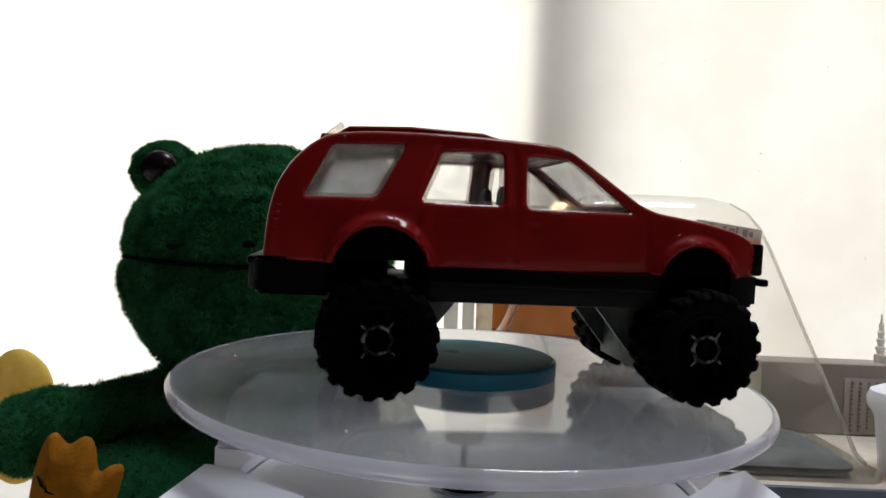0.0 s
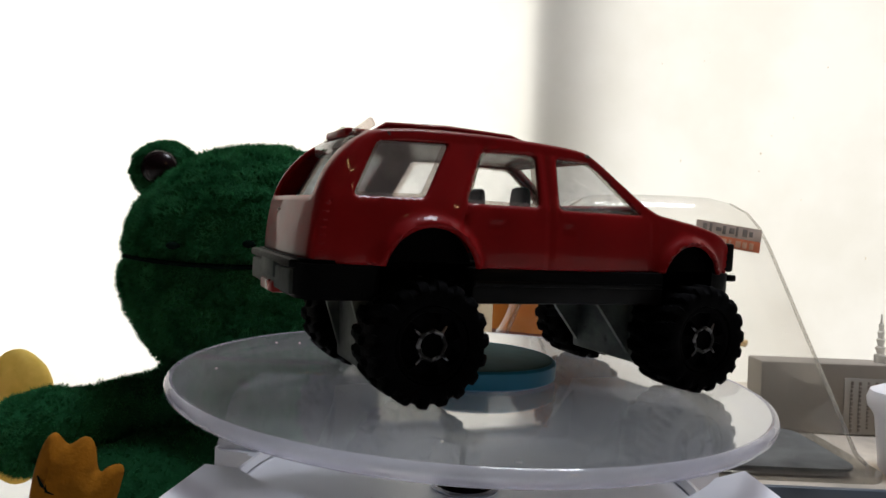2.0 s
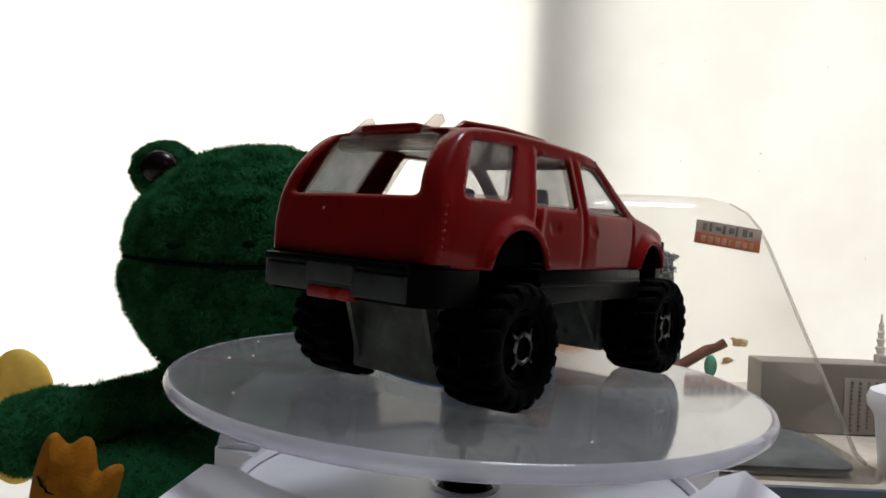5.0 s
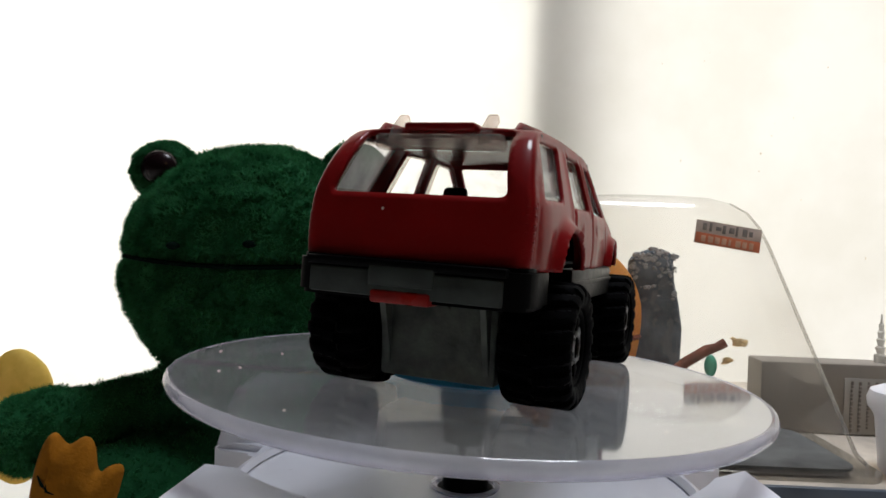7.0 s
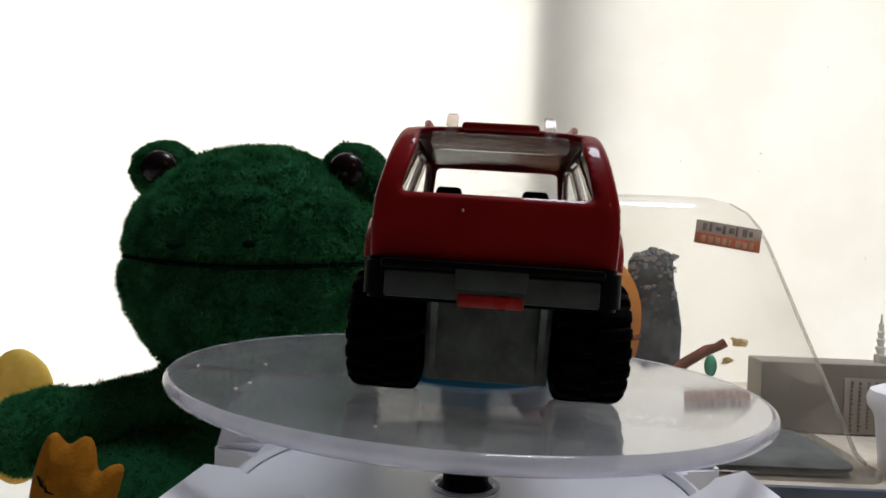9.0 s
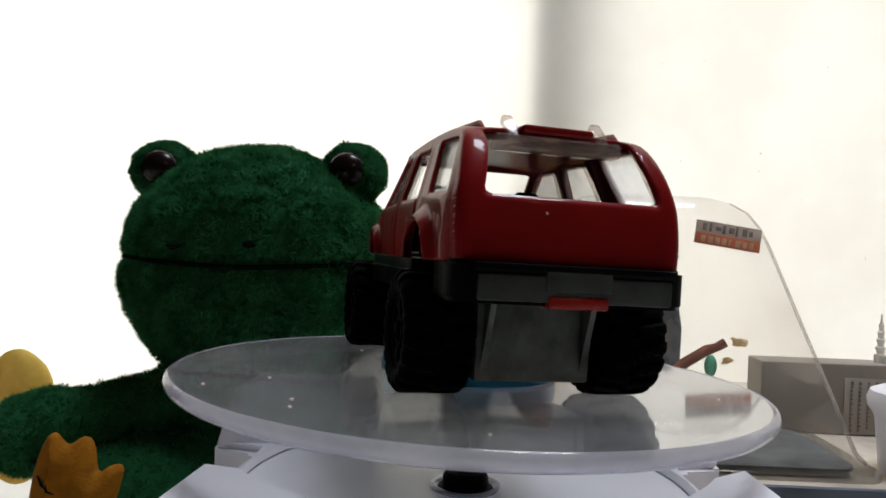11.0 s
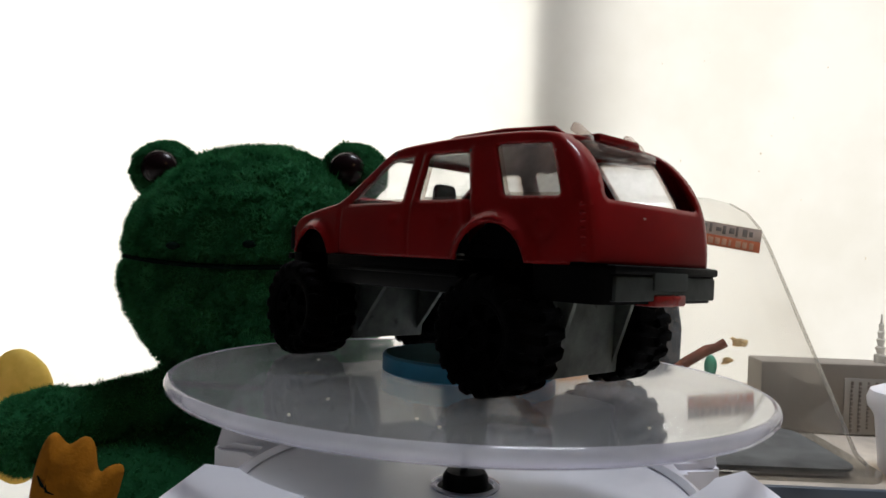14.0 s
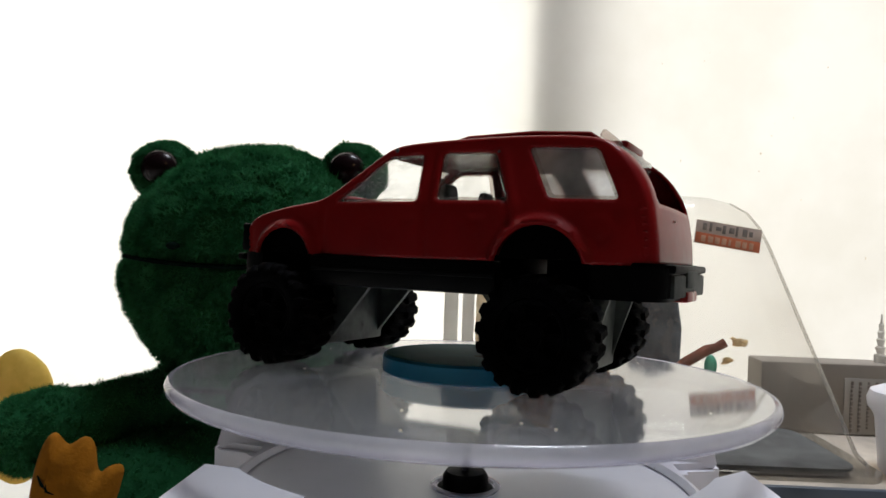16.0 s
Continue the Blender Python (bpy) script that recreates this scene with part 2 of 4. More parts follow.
def prism(bm, poly, z0, z1, inset=0.0):
    """An outline in x, y raised from z0 to z1; inset draws its top in."""
    n = len(poly)
    cx, cy = sum(p[0] for p in poly) / n, sum(p[1] for p in poly) / n
    lo = [bm.verts.new((x, y, z0)) for x, y in poly]
    hi = [bm.verts.new((cx + (x - cx) * (1 - inset), cy + (y - cy) * (1 - inset), z1)) for x, y in poly]
    for i in range(n):
        j = (i + 1) % n
        bm.faces.new((lo[i], lo[j], hi[j], hi[i]))
    bm.faces.new(lo[::-1]), bm.faces.new(hi)
    bmesh.ops.recalc_face_normals(bm, faces=bm.faces)
    return bm


def ball(bm, c, r, sub=4, bumpy=0.0, freq=0.1, tilt=None):
    res = bmesh.ops.create_icosphere(bm, subdivisions=sub, radius=1)
    for v in res["verts"]:
        d = v.co.copy()
        p = Vector((d.x * r[0], d.y * r[1], d.z * r[2]))
        if tilt:
            p = tilt @ p
        p += Vector(c)
        if bumpy:
            p += d * bumpy * noise.fractal(p * freq, 1.0, 2.0, 3)
        v.co = p
    return bm


# ---- unseen room, added round the curtain ----
def room():
    # Unseen surfaces added to close the room and hold down the fill.
    t = 0.03
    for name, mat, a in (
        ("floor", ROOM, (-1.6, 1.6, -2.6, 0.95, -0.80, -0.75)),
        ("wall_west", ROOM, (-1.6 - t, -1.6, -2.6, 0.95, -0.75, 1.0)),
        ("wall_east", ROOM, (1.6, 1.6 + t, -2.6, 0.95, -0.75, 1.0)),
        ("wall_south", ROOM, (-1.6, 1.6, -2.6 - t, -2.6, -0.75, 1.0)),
        # Ceiling strips leave an added opening over the overhead lamp.
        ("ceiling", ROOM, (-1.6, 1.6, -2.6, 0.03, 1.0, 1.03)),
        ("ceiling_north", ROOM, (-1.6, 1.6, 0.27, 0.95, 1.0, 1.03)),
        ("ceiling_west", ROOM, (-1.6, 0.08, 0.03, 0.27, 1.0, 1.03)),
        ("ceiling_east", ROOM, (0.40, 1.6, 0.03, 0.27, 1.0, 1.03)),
        ("wall_north", WALLW, (-1.6, 1.6, 0.55, 0.95, -0.75, -0.12)),
        ("wall_north_top", WALLW, (-1.6, 1.6, 0.55, 0.95, 0.72, 1.0)),
        ("wall_north_west", WALLW, (-1.6, -0.52, 0.55, 0.95, -0.12, 0.72)),
        ("wall_north_east", WALLW, (0.62, 1.6, 0.55, 0.95, -0.12, 0.72)),
    ):
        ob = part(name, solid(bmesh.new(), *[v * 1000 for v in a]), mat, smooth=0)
        tagged(ob, "unseen dark surface that closes the room and limits fill light" if mat is ROOM else "unseen white wall round the glow panels", "ceiling" if name.startswith("ceiling") else "floor" if name == "floor" else "wall", kind="structure")


def window():
    """Two unseen glow panels light a thin white curtain; an added slanting strip shades a soft band onto it."""
    w = part("glow_panel_1", solid(bmesh.new(), -500, 52, 470, 476, -120, 720), GLOW_L, smooth=0)
    tagged(w, "unseen glowing panel that lights the curtain from behind", "window", kind="structure")
    w = part("glow_panel_2", solid(bmesh.new(), 52.5, 610, 470, 476, -120, 720), GLOW_R, smooth=0)
    tagged(w, "unseen glowing panel that lights the curtain from behind", "window", kind="structure")
    # Unseen blocker, slanted so the band's left edge is sharper than its right.
    bm = prism(bmesh.new(), [(36, 336), (70, 354), (70, 362), (34, 362)], -120, 720)
    tagged(part("band_blocker", bm, WALLW, smooth=0), "unseen slanting strip that shades a soft band onto the curtain", "window post", kind="structure")
    bm = bmesh.new()
    nx, rows = 230, []
    for z in (-118, 718):
        rows.append([bm.verts.new((-372 + 960 * i / nx, 329 + 0.10 * math.sin(i * 0.55) + 0.06 * math.sin(i * 1.31), z)) for i in range(nx + 1)])
    for i in range(nx):
        bm.faces.new((rows[0][i], rows[0][i + 1], rows[1][i + 1], rows[1][i]))
    c = part("curtain", bm, CURTAIN, smooth=80)
    tagged(c, "thin white curtain lit from behind by glow panels, faintly marked", "curtain", kind="structure")
    bm = bmesh.new()
    rnd = random.Random(8)
    for i in range(14):
        x, z, r = rnd.uniform(105, 260), rnd.uniform(HZ - 10, HZ + 130), rnd.uniform(0.25, 0.7)
        ball(bm, (x, 327.8, z), (r * rnd.uniform(0.5, 1.0), 0.2, r * rnd.uniform(0.6, 1.5)), 2, 0.3, 0.8)
    for x, z, w, h in ((-178, HZ + 2, 0.5, 2.4), (-182, HZ - 8, 0.4, 3.0), (-120, HZ + 20, 0.6, 1.2), (-163, HZ - 18, 1.8, 0.5), (-104, HZ + 40, 0.4, 0.5), (-93, HZ - 30, 0.3, 0.6), (176, HZ + 70, 0.6, 0.8), (140, HZ + 26, 0.5, 0.6)):
        ball(bm, (x, 327.8, z), (w, 0.2, h), 2, 0.3, 0.8)
    tagged(part("curtain_specks", bm, PALEMARK), "small tan specks on the curtain", "speck", kind="stuff")


def table():
    bm = prism(bmesh.new(), [(-600, -330), (600, -330), (600, 326), (-4, 326), (-4, 150), (-600, 150)], -40, 0)
    tagged(part("table_top", bm, TABLE), "cream painted table top under the turntable", "table", kind="structure")
    for x, y in ((-570, -300), (570, -300), (570, 296), (-570, 120), (26, 296)):
        tagged(part("table_leg", solid(bmesh.new(), x - 22, x + 22, y - 22, y + 22, -750, -40, 2), TABLE), "cream painted table leg", "table leg", kind="structure")
    t = root("wooden_tray", "brown wooden board with a dark blue edge", "tray", pose(0, 0, 0))
    part("board", solid(bmesh.new(), 30, 330, 132, 322, 0.2, 4.5, 0.5), TRAY, t)
    part("edge_strip", solid(bmesh.new(), 30, 330, 129.5, 132.2, 0.2, 5.2, 0.4), DARKEDGE, t, "dark blue edge strip")


# ---- turntable ----
HZ = 72.0                                # hub height in millimetres
PLATE_Z = -8.25


def turntable_base():
    b = root("turntable_stand", "white plastic turntable stand with raised corner blocks", "turntable stand", pose(0, 0, 0))
    bm = bmesh.new()
    prism(bm, [(-38.5, -40), (39, -40), (39, 16), (47, 18), (47, 40), (-47, 40), (-47, 18), (-38.5, 16)], 0.0, HZ - 26.6)
    bmesh.ops.bevel(bm, geom=bm.edges[:], offset=1.2, segments=2, affect="EDGES")
    part("body", bm, WHITE, b)
    # corner blocks: outer corner less the round dish
    for sx, sy, a0, a1 in ((-1, -1, 217, 243), (1, -1, 299, 331), (1, 1, 31, 62), (-1, 1, 118, 149)):
        arc = [(38.0 * math.cos(radians(a0 + (a1 - a0) * i / 10)), 38.0 * math.sin(radians(a0 + (a1 - a0) * i / 10))) for i in range(11)]
        near = arc if abs(arc[0][1]) < abs(arc[-1][1]) else arc[::-1]
        wide = 46.5 if sy > 0 else 35.8 if sx < 0 else 39.6
        back = (-21.5 if sx < 0 else -13.5) if sy < 0 else 18.0
        poly = near + [(near[-1][0], sy * (39.8 if sy > 0 else 41.0)), (sx * (wide + (0.3 if sy > 0 else 1.3)), sy * (39.8 if sy > 0 else 41.0)), (sx * wide, back)]
        bm = prism(bmesh.new(), poly, HZ - 27.5, HZ - 17.0, 0.14)
        bmesh.ops.bevel(bm, geom=[e for e in bm.edges if e.calc_length() > 4], offset=0.5, segments=2, affect="EDGES")
        part("corner_block", bm, WHITE, b)
    bm = lathe(bmesh.new(), [(37.2, HZ - 26.5), (37.2, HZ - 25.6), (36.2, HZ - 25.2), (35.6, HZ - 26.3)], 64, cap=False)
    part("dish_ring", bm, WHITE, b)
    part("socket", lathe(bmesh.new(), [(5.4, HZ - 26.55), (5.6, HZ - 26.1), (5.2, HZ - 25.9), (4.7, HZ - 26.0), (4.6, HZ - 26.5)], 32, cap=False), RIMPL, b)
    part("collar", lathe(bmesh.new(), [(0.2, HZ - 26.55), (4.5, HZ - 26.5), (3.7, HZ - 26.2), (3.6, HZ - 24.6), (3.1, HZ - 23.9), (1.2, HZ - 23.6), (0.7, HZ - 23.5)], 32), BLACK, b, "black rubber collar")
    return b


def turntable_plate():
    p = root("turntable_plate", "round clear plastic turntable plate with a milky rim", "turntable plate")
    z = PLATE_Z
    part("disc", lathe(bmesh.new(), [(0.05, z - 1.6), (44.0, z - 1.6), (44.3, z - 0.8), (44.3, z - 0.03), (0.05, z)], 128, cap=False), PLATE, p)
    prof = [(44.3, z - 0.04), (44.7, z + 0.08), (45.1, z - 0.1), (45.4, z - 0.7), (45.3, z - 1.4), (44.6, z - 2.1), (43.4, z - 2.6), (42.4, z - 2.7), (42.3, z - 2.4), (43.0, z - 1.9), (44.1, z - 1.65)]
    part("rim", lathe(bmesh.new(), prof, 128, cap=False), RIMPL, p, "rounded milky plastic rim")
    part("hub", lathe(bmesh.new(), [(0.05, z - 11.0), (2.9, z - 11.0), (3.2, z - 10.6), (3.4, z - 4.0), (4.2, z - 3.4), (4.2, z - 1.65), (0.05, z - 1.65)], 40, cap=False), HUBM, p, "dark grey plastic hub")
    part("shaft", lathe(bmesh.new(), [(0.05, z - 16.0), (0.55, z - 16.0), (0.55, z - 1.7), (0.05, z - 1.7)], 16, cap=False), SHAFT, p, "thin dark metal shaft")
    pad = part("centre_pad", lathe(bmesh.new(), [(0.05, z + 0.05), (13.3, z + 0.05), (13.75, z + 0.4), (13.75, z + 2.6), (13.4, z + 2.95), (0.05, z + 2.95)], 80, cap=False), PUCK, p, "blue translucent plastic pad")
    part("pad_face", lathe(bmesh.new(), [(0.05, z + 2.97), (13.2, z + 2.97), (13.2, z + 3.02), (0.05, z + 3.02)], 80, cap=False), PUCKTOP, pad)
    rnd = random.Random(5)
    bm = bmesh.new()
    for i in range(34):
        a, r = rnd.uniform(0, 6.283), 42 * math.sqrt(rnd.random())
        s = rnd.uniform(0.06, 0.2)
        ball(bm, (r * math.cos(a), r * math.sin(a), z + 0.05), (s, s * rnd.uniform(0.6, 1.6), 0.03), 1)
    d = part("dust", bm, CHIP, p)
    d["kind"] = "stuff"
    bm = bmesh.new()
    for i in range(9):
        a, r, s = rnd.uniform(0, 6.283), 42 * math.sqrt(rnd.uniform(0.15, 1)), rnd.uniform(0.1, 0.26)
        ball(bm, (r * math.cos(a), r * math.sin(a), z + 0.06), (s, s * rnd.uniform(0.5, 1.5), 0.06), 1, 0.1, 2.0)
    part("pale_scuffs", bm, PALEMARK, p, "pale scuff marks")["kind"] = "stuff"
    return p


# ---- the toy car ----
PROFILE = [(39.0, 9.4), (39.5, 13.2), (38.8, 14.7), (36.2, 16.1), (31, 17.3), (26, 18.0), (21.6, 18.6), (15.8, 22.7), (11.0, 26.1), (9.2, 26.8), (5, 27.2), (-5, 27.6), (-15, 27.5), (-21.5, 27.0),
           (-24.6, 26.0), (-27.2, 23.6), (-29.2, 20.6), (-30.2, 17.6), (-30.8, 13.5), (-31.0, 9.6)]


def half_width(x, z):
    w = 15.15 if z < 17 else 15.15 - 0.25 * (z - 17) if z < 18.2 else 14.85 - 0.315 * (z - 18.2)
    if z < 17:
        w += 0.25 * math.sin(max(0, min(1, (z - 9) / 8)) * math.pi)
    if x > 6:
        w -= 0.085 * (x - 6)
    if x > 34:
        w -= 0.05 * (x - 34) ** 2
    if x < -24:
        w -= 1.6 * ((-24 - x) / 7) ** 2
    return w


def resample(pts, step):
    out = [Vector(pts[0])]
    for a, b in zip(pts, pts[1:]):
        a, b = Vector(a), Vector(b)
        n = max(1, round((b - a).length / step))
        out += [a.lerp(b, i / n) for i in range(1, n + 1)]
    return out


def smooth_path(pts, rounds=2):
    pts = [Vector(p) for p in pts]
    for _ in range(rounds):
        q = [pts[0]]
        for a, b in zip(pts, pts[1:]):
            q += [a.lerp(b, 0.25), a.lerp(b, 0.75)]
        pts = q + [pts[-1]]
    return pts


def round_poly(pts, r=0.8, n=4):
    out = []
    pts = [Vector(p) for p in pts]
    for i, p in enumerate(pts):
        a, b = pts[i - 1], pts[(i + 1) % len(pts)]
        u, v = (a - p).normalized(), (b - p).normalized()
        for k in range(n + 1):
            t = k / n
            out.append((p + u * r) * (1 - t) ** 2 + p * 2 * t * (1 - t) + (p + v * r) * t * t)
    return out


def inside(p, poly):
    c = False
    for i in range(len(poly)):
        a, b = poly[i - 1], poly[i]
        if (a[1] > p[1]) != (b[1] > p[1]) and p[0] < (b[0] - a[0]) * (p[1] - a[1]) / (b[1] - a[1]) + a[0]:
            c = not c
    return c


def edge_gap(p, poly):
    best = 9.0
    for i in range(len(poly)):
        a, b = poly[i - 1], poly[i]
        ab = b - a
        t = max(0, min(1, (p - a).dot(ab) / max(ab.length_squared, 1e-9)))
        best = min(best, (p - a - ab * t).length)
    return best


def sheet(outline, holes, step, place):
    """Fills a flat outline less its holes with an even net and sets each point in space by place()."""
    from mathutils.geometry import delaunay_2d_cdt
    verts, edges = [], []
    polys = [outline] + holes
    for poly in polys:
        k = len(verts)
        verts += list(poly)
        edges += [(k + i, k + (i + 1) % len(poly)) for i in range(len(poly))]
    xs, ys = [p[0] for p in outline], [p[1] for p in outline]
    x = min(xs) + step / 2
    row = 0
    while x < max(xs):
        y = min(ys) + step / 2 + (row % 2) * step / 2
        while y < max(ys):
            p = Vector((x, y))
            if inside(p, outline) and not any(inside(p, h) for h in holes) and min(edge_gap(p, q) for q in polys) > step * 0.45:
                verts.append(p)
            y += step
        x += step * 0.87
        row += 1
    vs, _, fs, *_ = delaunay_2d_cdt([Vector(v) for v in verts], edges, [], 0, 1e-5)
    bm = bmesh.new()
    made = [bm.verts.new(place(v[0], v[1])) for v in vs]
    for f in fs:
        c = sum((Vector(vs[i]) for i in f), Vector((0, 0))) / len(f)
        if inside(c, outline) and not any(inside(c, h) for h in holes):
            try:
                bm.faces.new([made[i] for i in f])
            except ValueError:
                pass
    bmesh.ops.delete(bm, geom=[v for v in bm.verts if not v.link_faces], context="VERTS")
    return bm


ARCH_R, ARCH_F = (-15.7, 8.4, 6.3), (29.0, 8.2, 5.7)
QUARTER = [(-26.2, 18.1), (-16.5, 18.4), (-12.5, 26.0), (-22.6, 25.5)]
MIDDLE = [(-10.8, 18.1), (0.5, 18.2), (0.7, 25.6), (-7.6, 25.4)]
FRONT = [(3.6, 18.0), (19.4, 18.1), (10.4, 25.3), (3.9, 25.4)]


def side_windows():
    return [round_poly(p, 0.9) for p in (QUARTER, MIDDLE, FRONT)]


def side_detail(x, z):
    """Relief on the flank: door gaps, wheel-arch lips, sunk window surrounds."""
    def gap(d, w=0.32):
        return math.exp(-(d / w) ** 2)
    o = 0.0
    if z < 26:
        o -= 0.4 * gap(x - 2.2) - 0.13 * (gap(x - 1.1, 0.6) + gap(x - 3.2, 0.6)) * (1 if z > 17.5 else 0)
        if z < 18.6:
            o -= 0.4 * gap(x - 21.4)
        xr = -9.2 + 0.2 * max(0, 16 - z) * -1 if z < 16 else -9.2 + (z - 16) * 0.36
        if z > 14.2:
            o -= 0.35 * gap(x - xr + 1.8) - 0.2 * (gap(x - xr + 0.7, 0.6) + gap(x - xr + 3.0, 0.7))
    for cx, cz, r in (ARCH_R, ARCH_F):
        d = math.hypot(x - cx, z - cz) - r
        if z > cz - 1:
            o += 1.35 * gap(d - 0.5, 0.85) if d > -0.6 else 0.5
    # handles
    for hx in (-6.0, 5.2):
        if abs(x - hx) < 1.1 and abs(z - 15.4) < 0.55:
            o -= 0.2
    return o


def corner_radius(x):
    """The body's upper edge is tight in front and swells into round tail pillars."""
    k = max(0, min(1, (-23.2 - x) / 4))
    return 1.25 + 0.85 * k * k * (3 - 2 * k)


def offset_profile():
    path = resample(smooth_path(PROFILE), 0.6)
    out = []
    for i, p in enumerate(path):
        t = (path[min(i + 1, len(path) - 1)] - path[max(i - 1, 0)]).normalized()
        out.append(p + Vector((-t.y, t.x)) * corner_radius(p.x))
    return path, out


def car_body(car):
    path, low = offset_profile()
    # flank outline: along the lowered profile, then the sill with its two arches
    sill = []
    x = low[-1].x
    base = 9.7
    for cx, cz, r in (ARCH_R, ARCH_F):
        a0 = math.asin((base - cz) / r)
        sill.append(Vector((cx - r * math.cos(a0), base)))
        for i in range(1, 25):
            a = math.pi - a0 - (math.pi - 2 * a0) * i / 24
            sill.append(Vector((cx + r * math.cos(a), cz + r * math.sin(a))))
    crest = [p for p in low if p.y > base + 0.2]
    outline = crest + resample([crest[-1], Vector((low[-1].x, base))] + sill + [Vector((low[0].x, base)), crest[0]], 0.7)[1:-1]
    holes = [resample(h + [h[0]], 0.5)[:-1] for h in side_windows()]
    bm = bmesh.new()
    for s in (-1, 1):
        def place(x, z, s=s):
            here = Vector((x, z))
            o = side_detail(x, z) * min(1, min((here - q).length for q in crest) / 1.0)
            if s > 0:
                d = math.hypot(x + 23.6, z - 14.2)
                o -= 0.2 * math.exp(-((d - 1.5) / 0.3) ** 2)
            return (x, s * (half_width(x, z) + o), z)
        b = sheet(outline, holes, 0.55, place)
        me = bpy.data.meshes.new("tmp")
        b.to_mesh(me)
        b.free()
        bm.from_mesh(me)
        bpy.data.meshes.remove(me)
    # top strip: nose, bonnet, windscreen, roof, tailgate
    L = [0.0]
    for a, b in zip(path, path[1:]):
        L.append(L[-1] + (b - a).length)

    def along(s):
        s = max(0, min(L[-1], s))
        i = min(len(L) - 2, max(0, int(np.searchsorted(L, s)) - 1))
        t = (s - L[i]) / (L[i + 1] - L[i])
        return path[i].lerp(path[i + 1], t), low[i].lerp(low[i + 1], t)

    def s_of(test):
        return next(L[i] for i, p in enumerate(path) if test(p))
    W = 14.0

    def place_top(s, t):
        p, q = along(s)
        u = abs(t) / W
        k = max(0, (u - 0.72) / 0.28)
        f = 1 - math.sqrt(max(0, 1 - k * k))
        c = p.lerp(q, f)
        w = half_width(q.x, q.y)
        inner = w - corner_radius(p.x) * 0.95
        y = (u / 0.72 * inner) if u < 0.72 else inner + (w - inner) * math.sin(k * math.pi / 2)
        crown = 0.5 * (1 - (y / w) ** 2) if p.x < 9 and p.y > 26 else 0
        tail = max(0, min(1, (-24 - p.x) / 4))
        x, z = c.x - 0.6 * tail * (1 - (y / w) ** 2), c.y + crown
        return (x, math.copysign(y, t), z)
    s_a = s_of(lambda p: p.x < 20.6)
    s_b = s_of(lambda p: p.x < 11.4)
    s_c = s_of(lambda p: p.x < -22.9)
    s_d = s_of(lambda p: p.x < -24 and p.y < 18.5)
    scr = round_poly([(s_a, -9.55), (s_b, -9.38), (s_b, 9.38), (s_a, 9.55)], 1.2)
    rear = round_poly([(s_c, -8.9), (s_d, -9.2), (s_d, 9.2), (s_c, 8.9)], 1.0)
    grille = round_poly([(0.8, -7.1), (3.6, -7.1), (3.6, 7.1), (0.8, 7.1)], 0.5)
    ends = [-W + 2 * W * i / 36 for i in range(1, 36)]
    out = [Vector((v, -W)) for v in L] + [Vector((L[-1], v)) for v in ends] + [Vector((v, W)) for v in L[::-1]] + [Vector((0, v)) for v in ends[::-1]]
    b = sheet(out, [resample(h + [h[0]], 0.6)[:-1] for h in (scr, rear, grille)], 0.7, place_top)
    me = bpy.data.meshes.new("tmp")
    b.to_mesh(me)
    b.free()
    bm.from_mesh(me)
    bpy.data.meshes.remove(me)
    bmesh.ops.remove_doubles(bm, verts=bm.verts, dist=0.03)
    bmesh.ops.recalc_face_normals(bm, faces=bm.faces)
    ob = part("body_shell", bm, RED, car, "glossy dark red enamelled die-cast shell", smooth=55)
    so = ob.modifiers.new("shell", "SOLIDIFY")
    so.thickness, so.offset = 0.0007, -1
    # roof rails and rear spoiler lip
    for s in (-1, 1):
        bm = tube(bmesh.new(), [(-22, s * 9.4, 26.7), (-20.5, s * 9.5, 27.6), (-12, s * 9.6, 28.0), (-2, s * 9.6, 27.8), (1.5, s * 9.5, 27.1)], [0.35, 0.5, 0.55, 0.5, 0.3], 10)
        part("roof_rail", bm, RED, car)
        def corner(z, grow, s=s):
            """The tail corner's curve in plan at one height, from the flank round to the tailgate."""
            i = min((k for k, p in enumerate(path) if p.x < -24), key=lambda k: abs(path[k].y - z))
            p, q = path[i], low[i]
            w = half_width(q.x, q.y)
            r = corner_radius(p.x)
            pts = []
            for k in range(8):
                a = radians(10 + 66 * k / 7)
                pts.append((q.x - (q.x - p.x + grow) * math.sin(a), s * (w - r * 0.95 + (r * 0.95 + grow) * math.cos(a)), z))
            return pts
        bm = bmesh.new()
        rows = [[bm.verts.new(p) for p in corner(z, 0.05)] for z in (10.8, 12, 13, 14, 15, 16, 17.6)]
        for a, b in zip(rows, rows[1:]):
            for i in range(len(a) - 1):
                bm.faces.new((a[i], a[i + 1], b[i + 1], b[i]))
        bmesh.ops.recalc_face_normals(bm, faces=bm.faces)
        lamp = part("tail_lamp", bm, RED, car, "ribbed red tail lamp")
        for i in range(7):
            pts = corner(11.2 + i * 0.97, -0.12)
            part("rib", tube(bmesh.new(), pts, [0.1, 0.3] + [0.4] * (len(pts) - 4) + [0.3, 0.1], 8), RED, lamp)
    bm = solid(bmesh.new(), -24.6, -20.5, -4.9, 4.9, 26.3, 27.5, 0.45)
    part("roof_spoiler", bm, RED, car)
    return ob


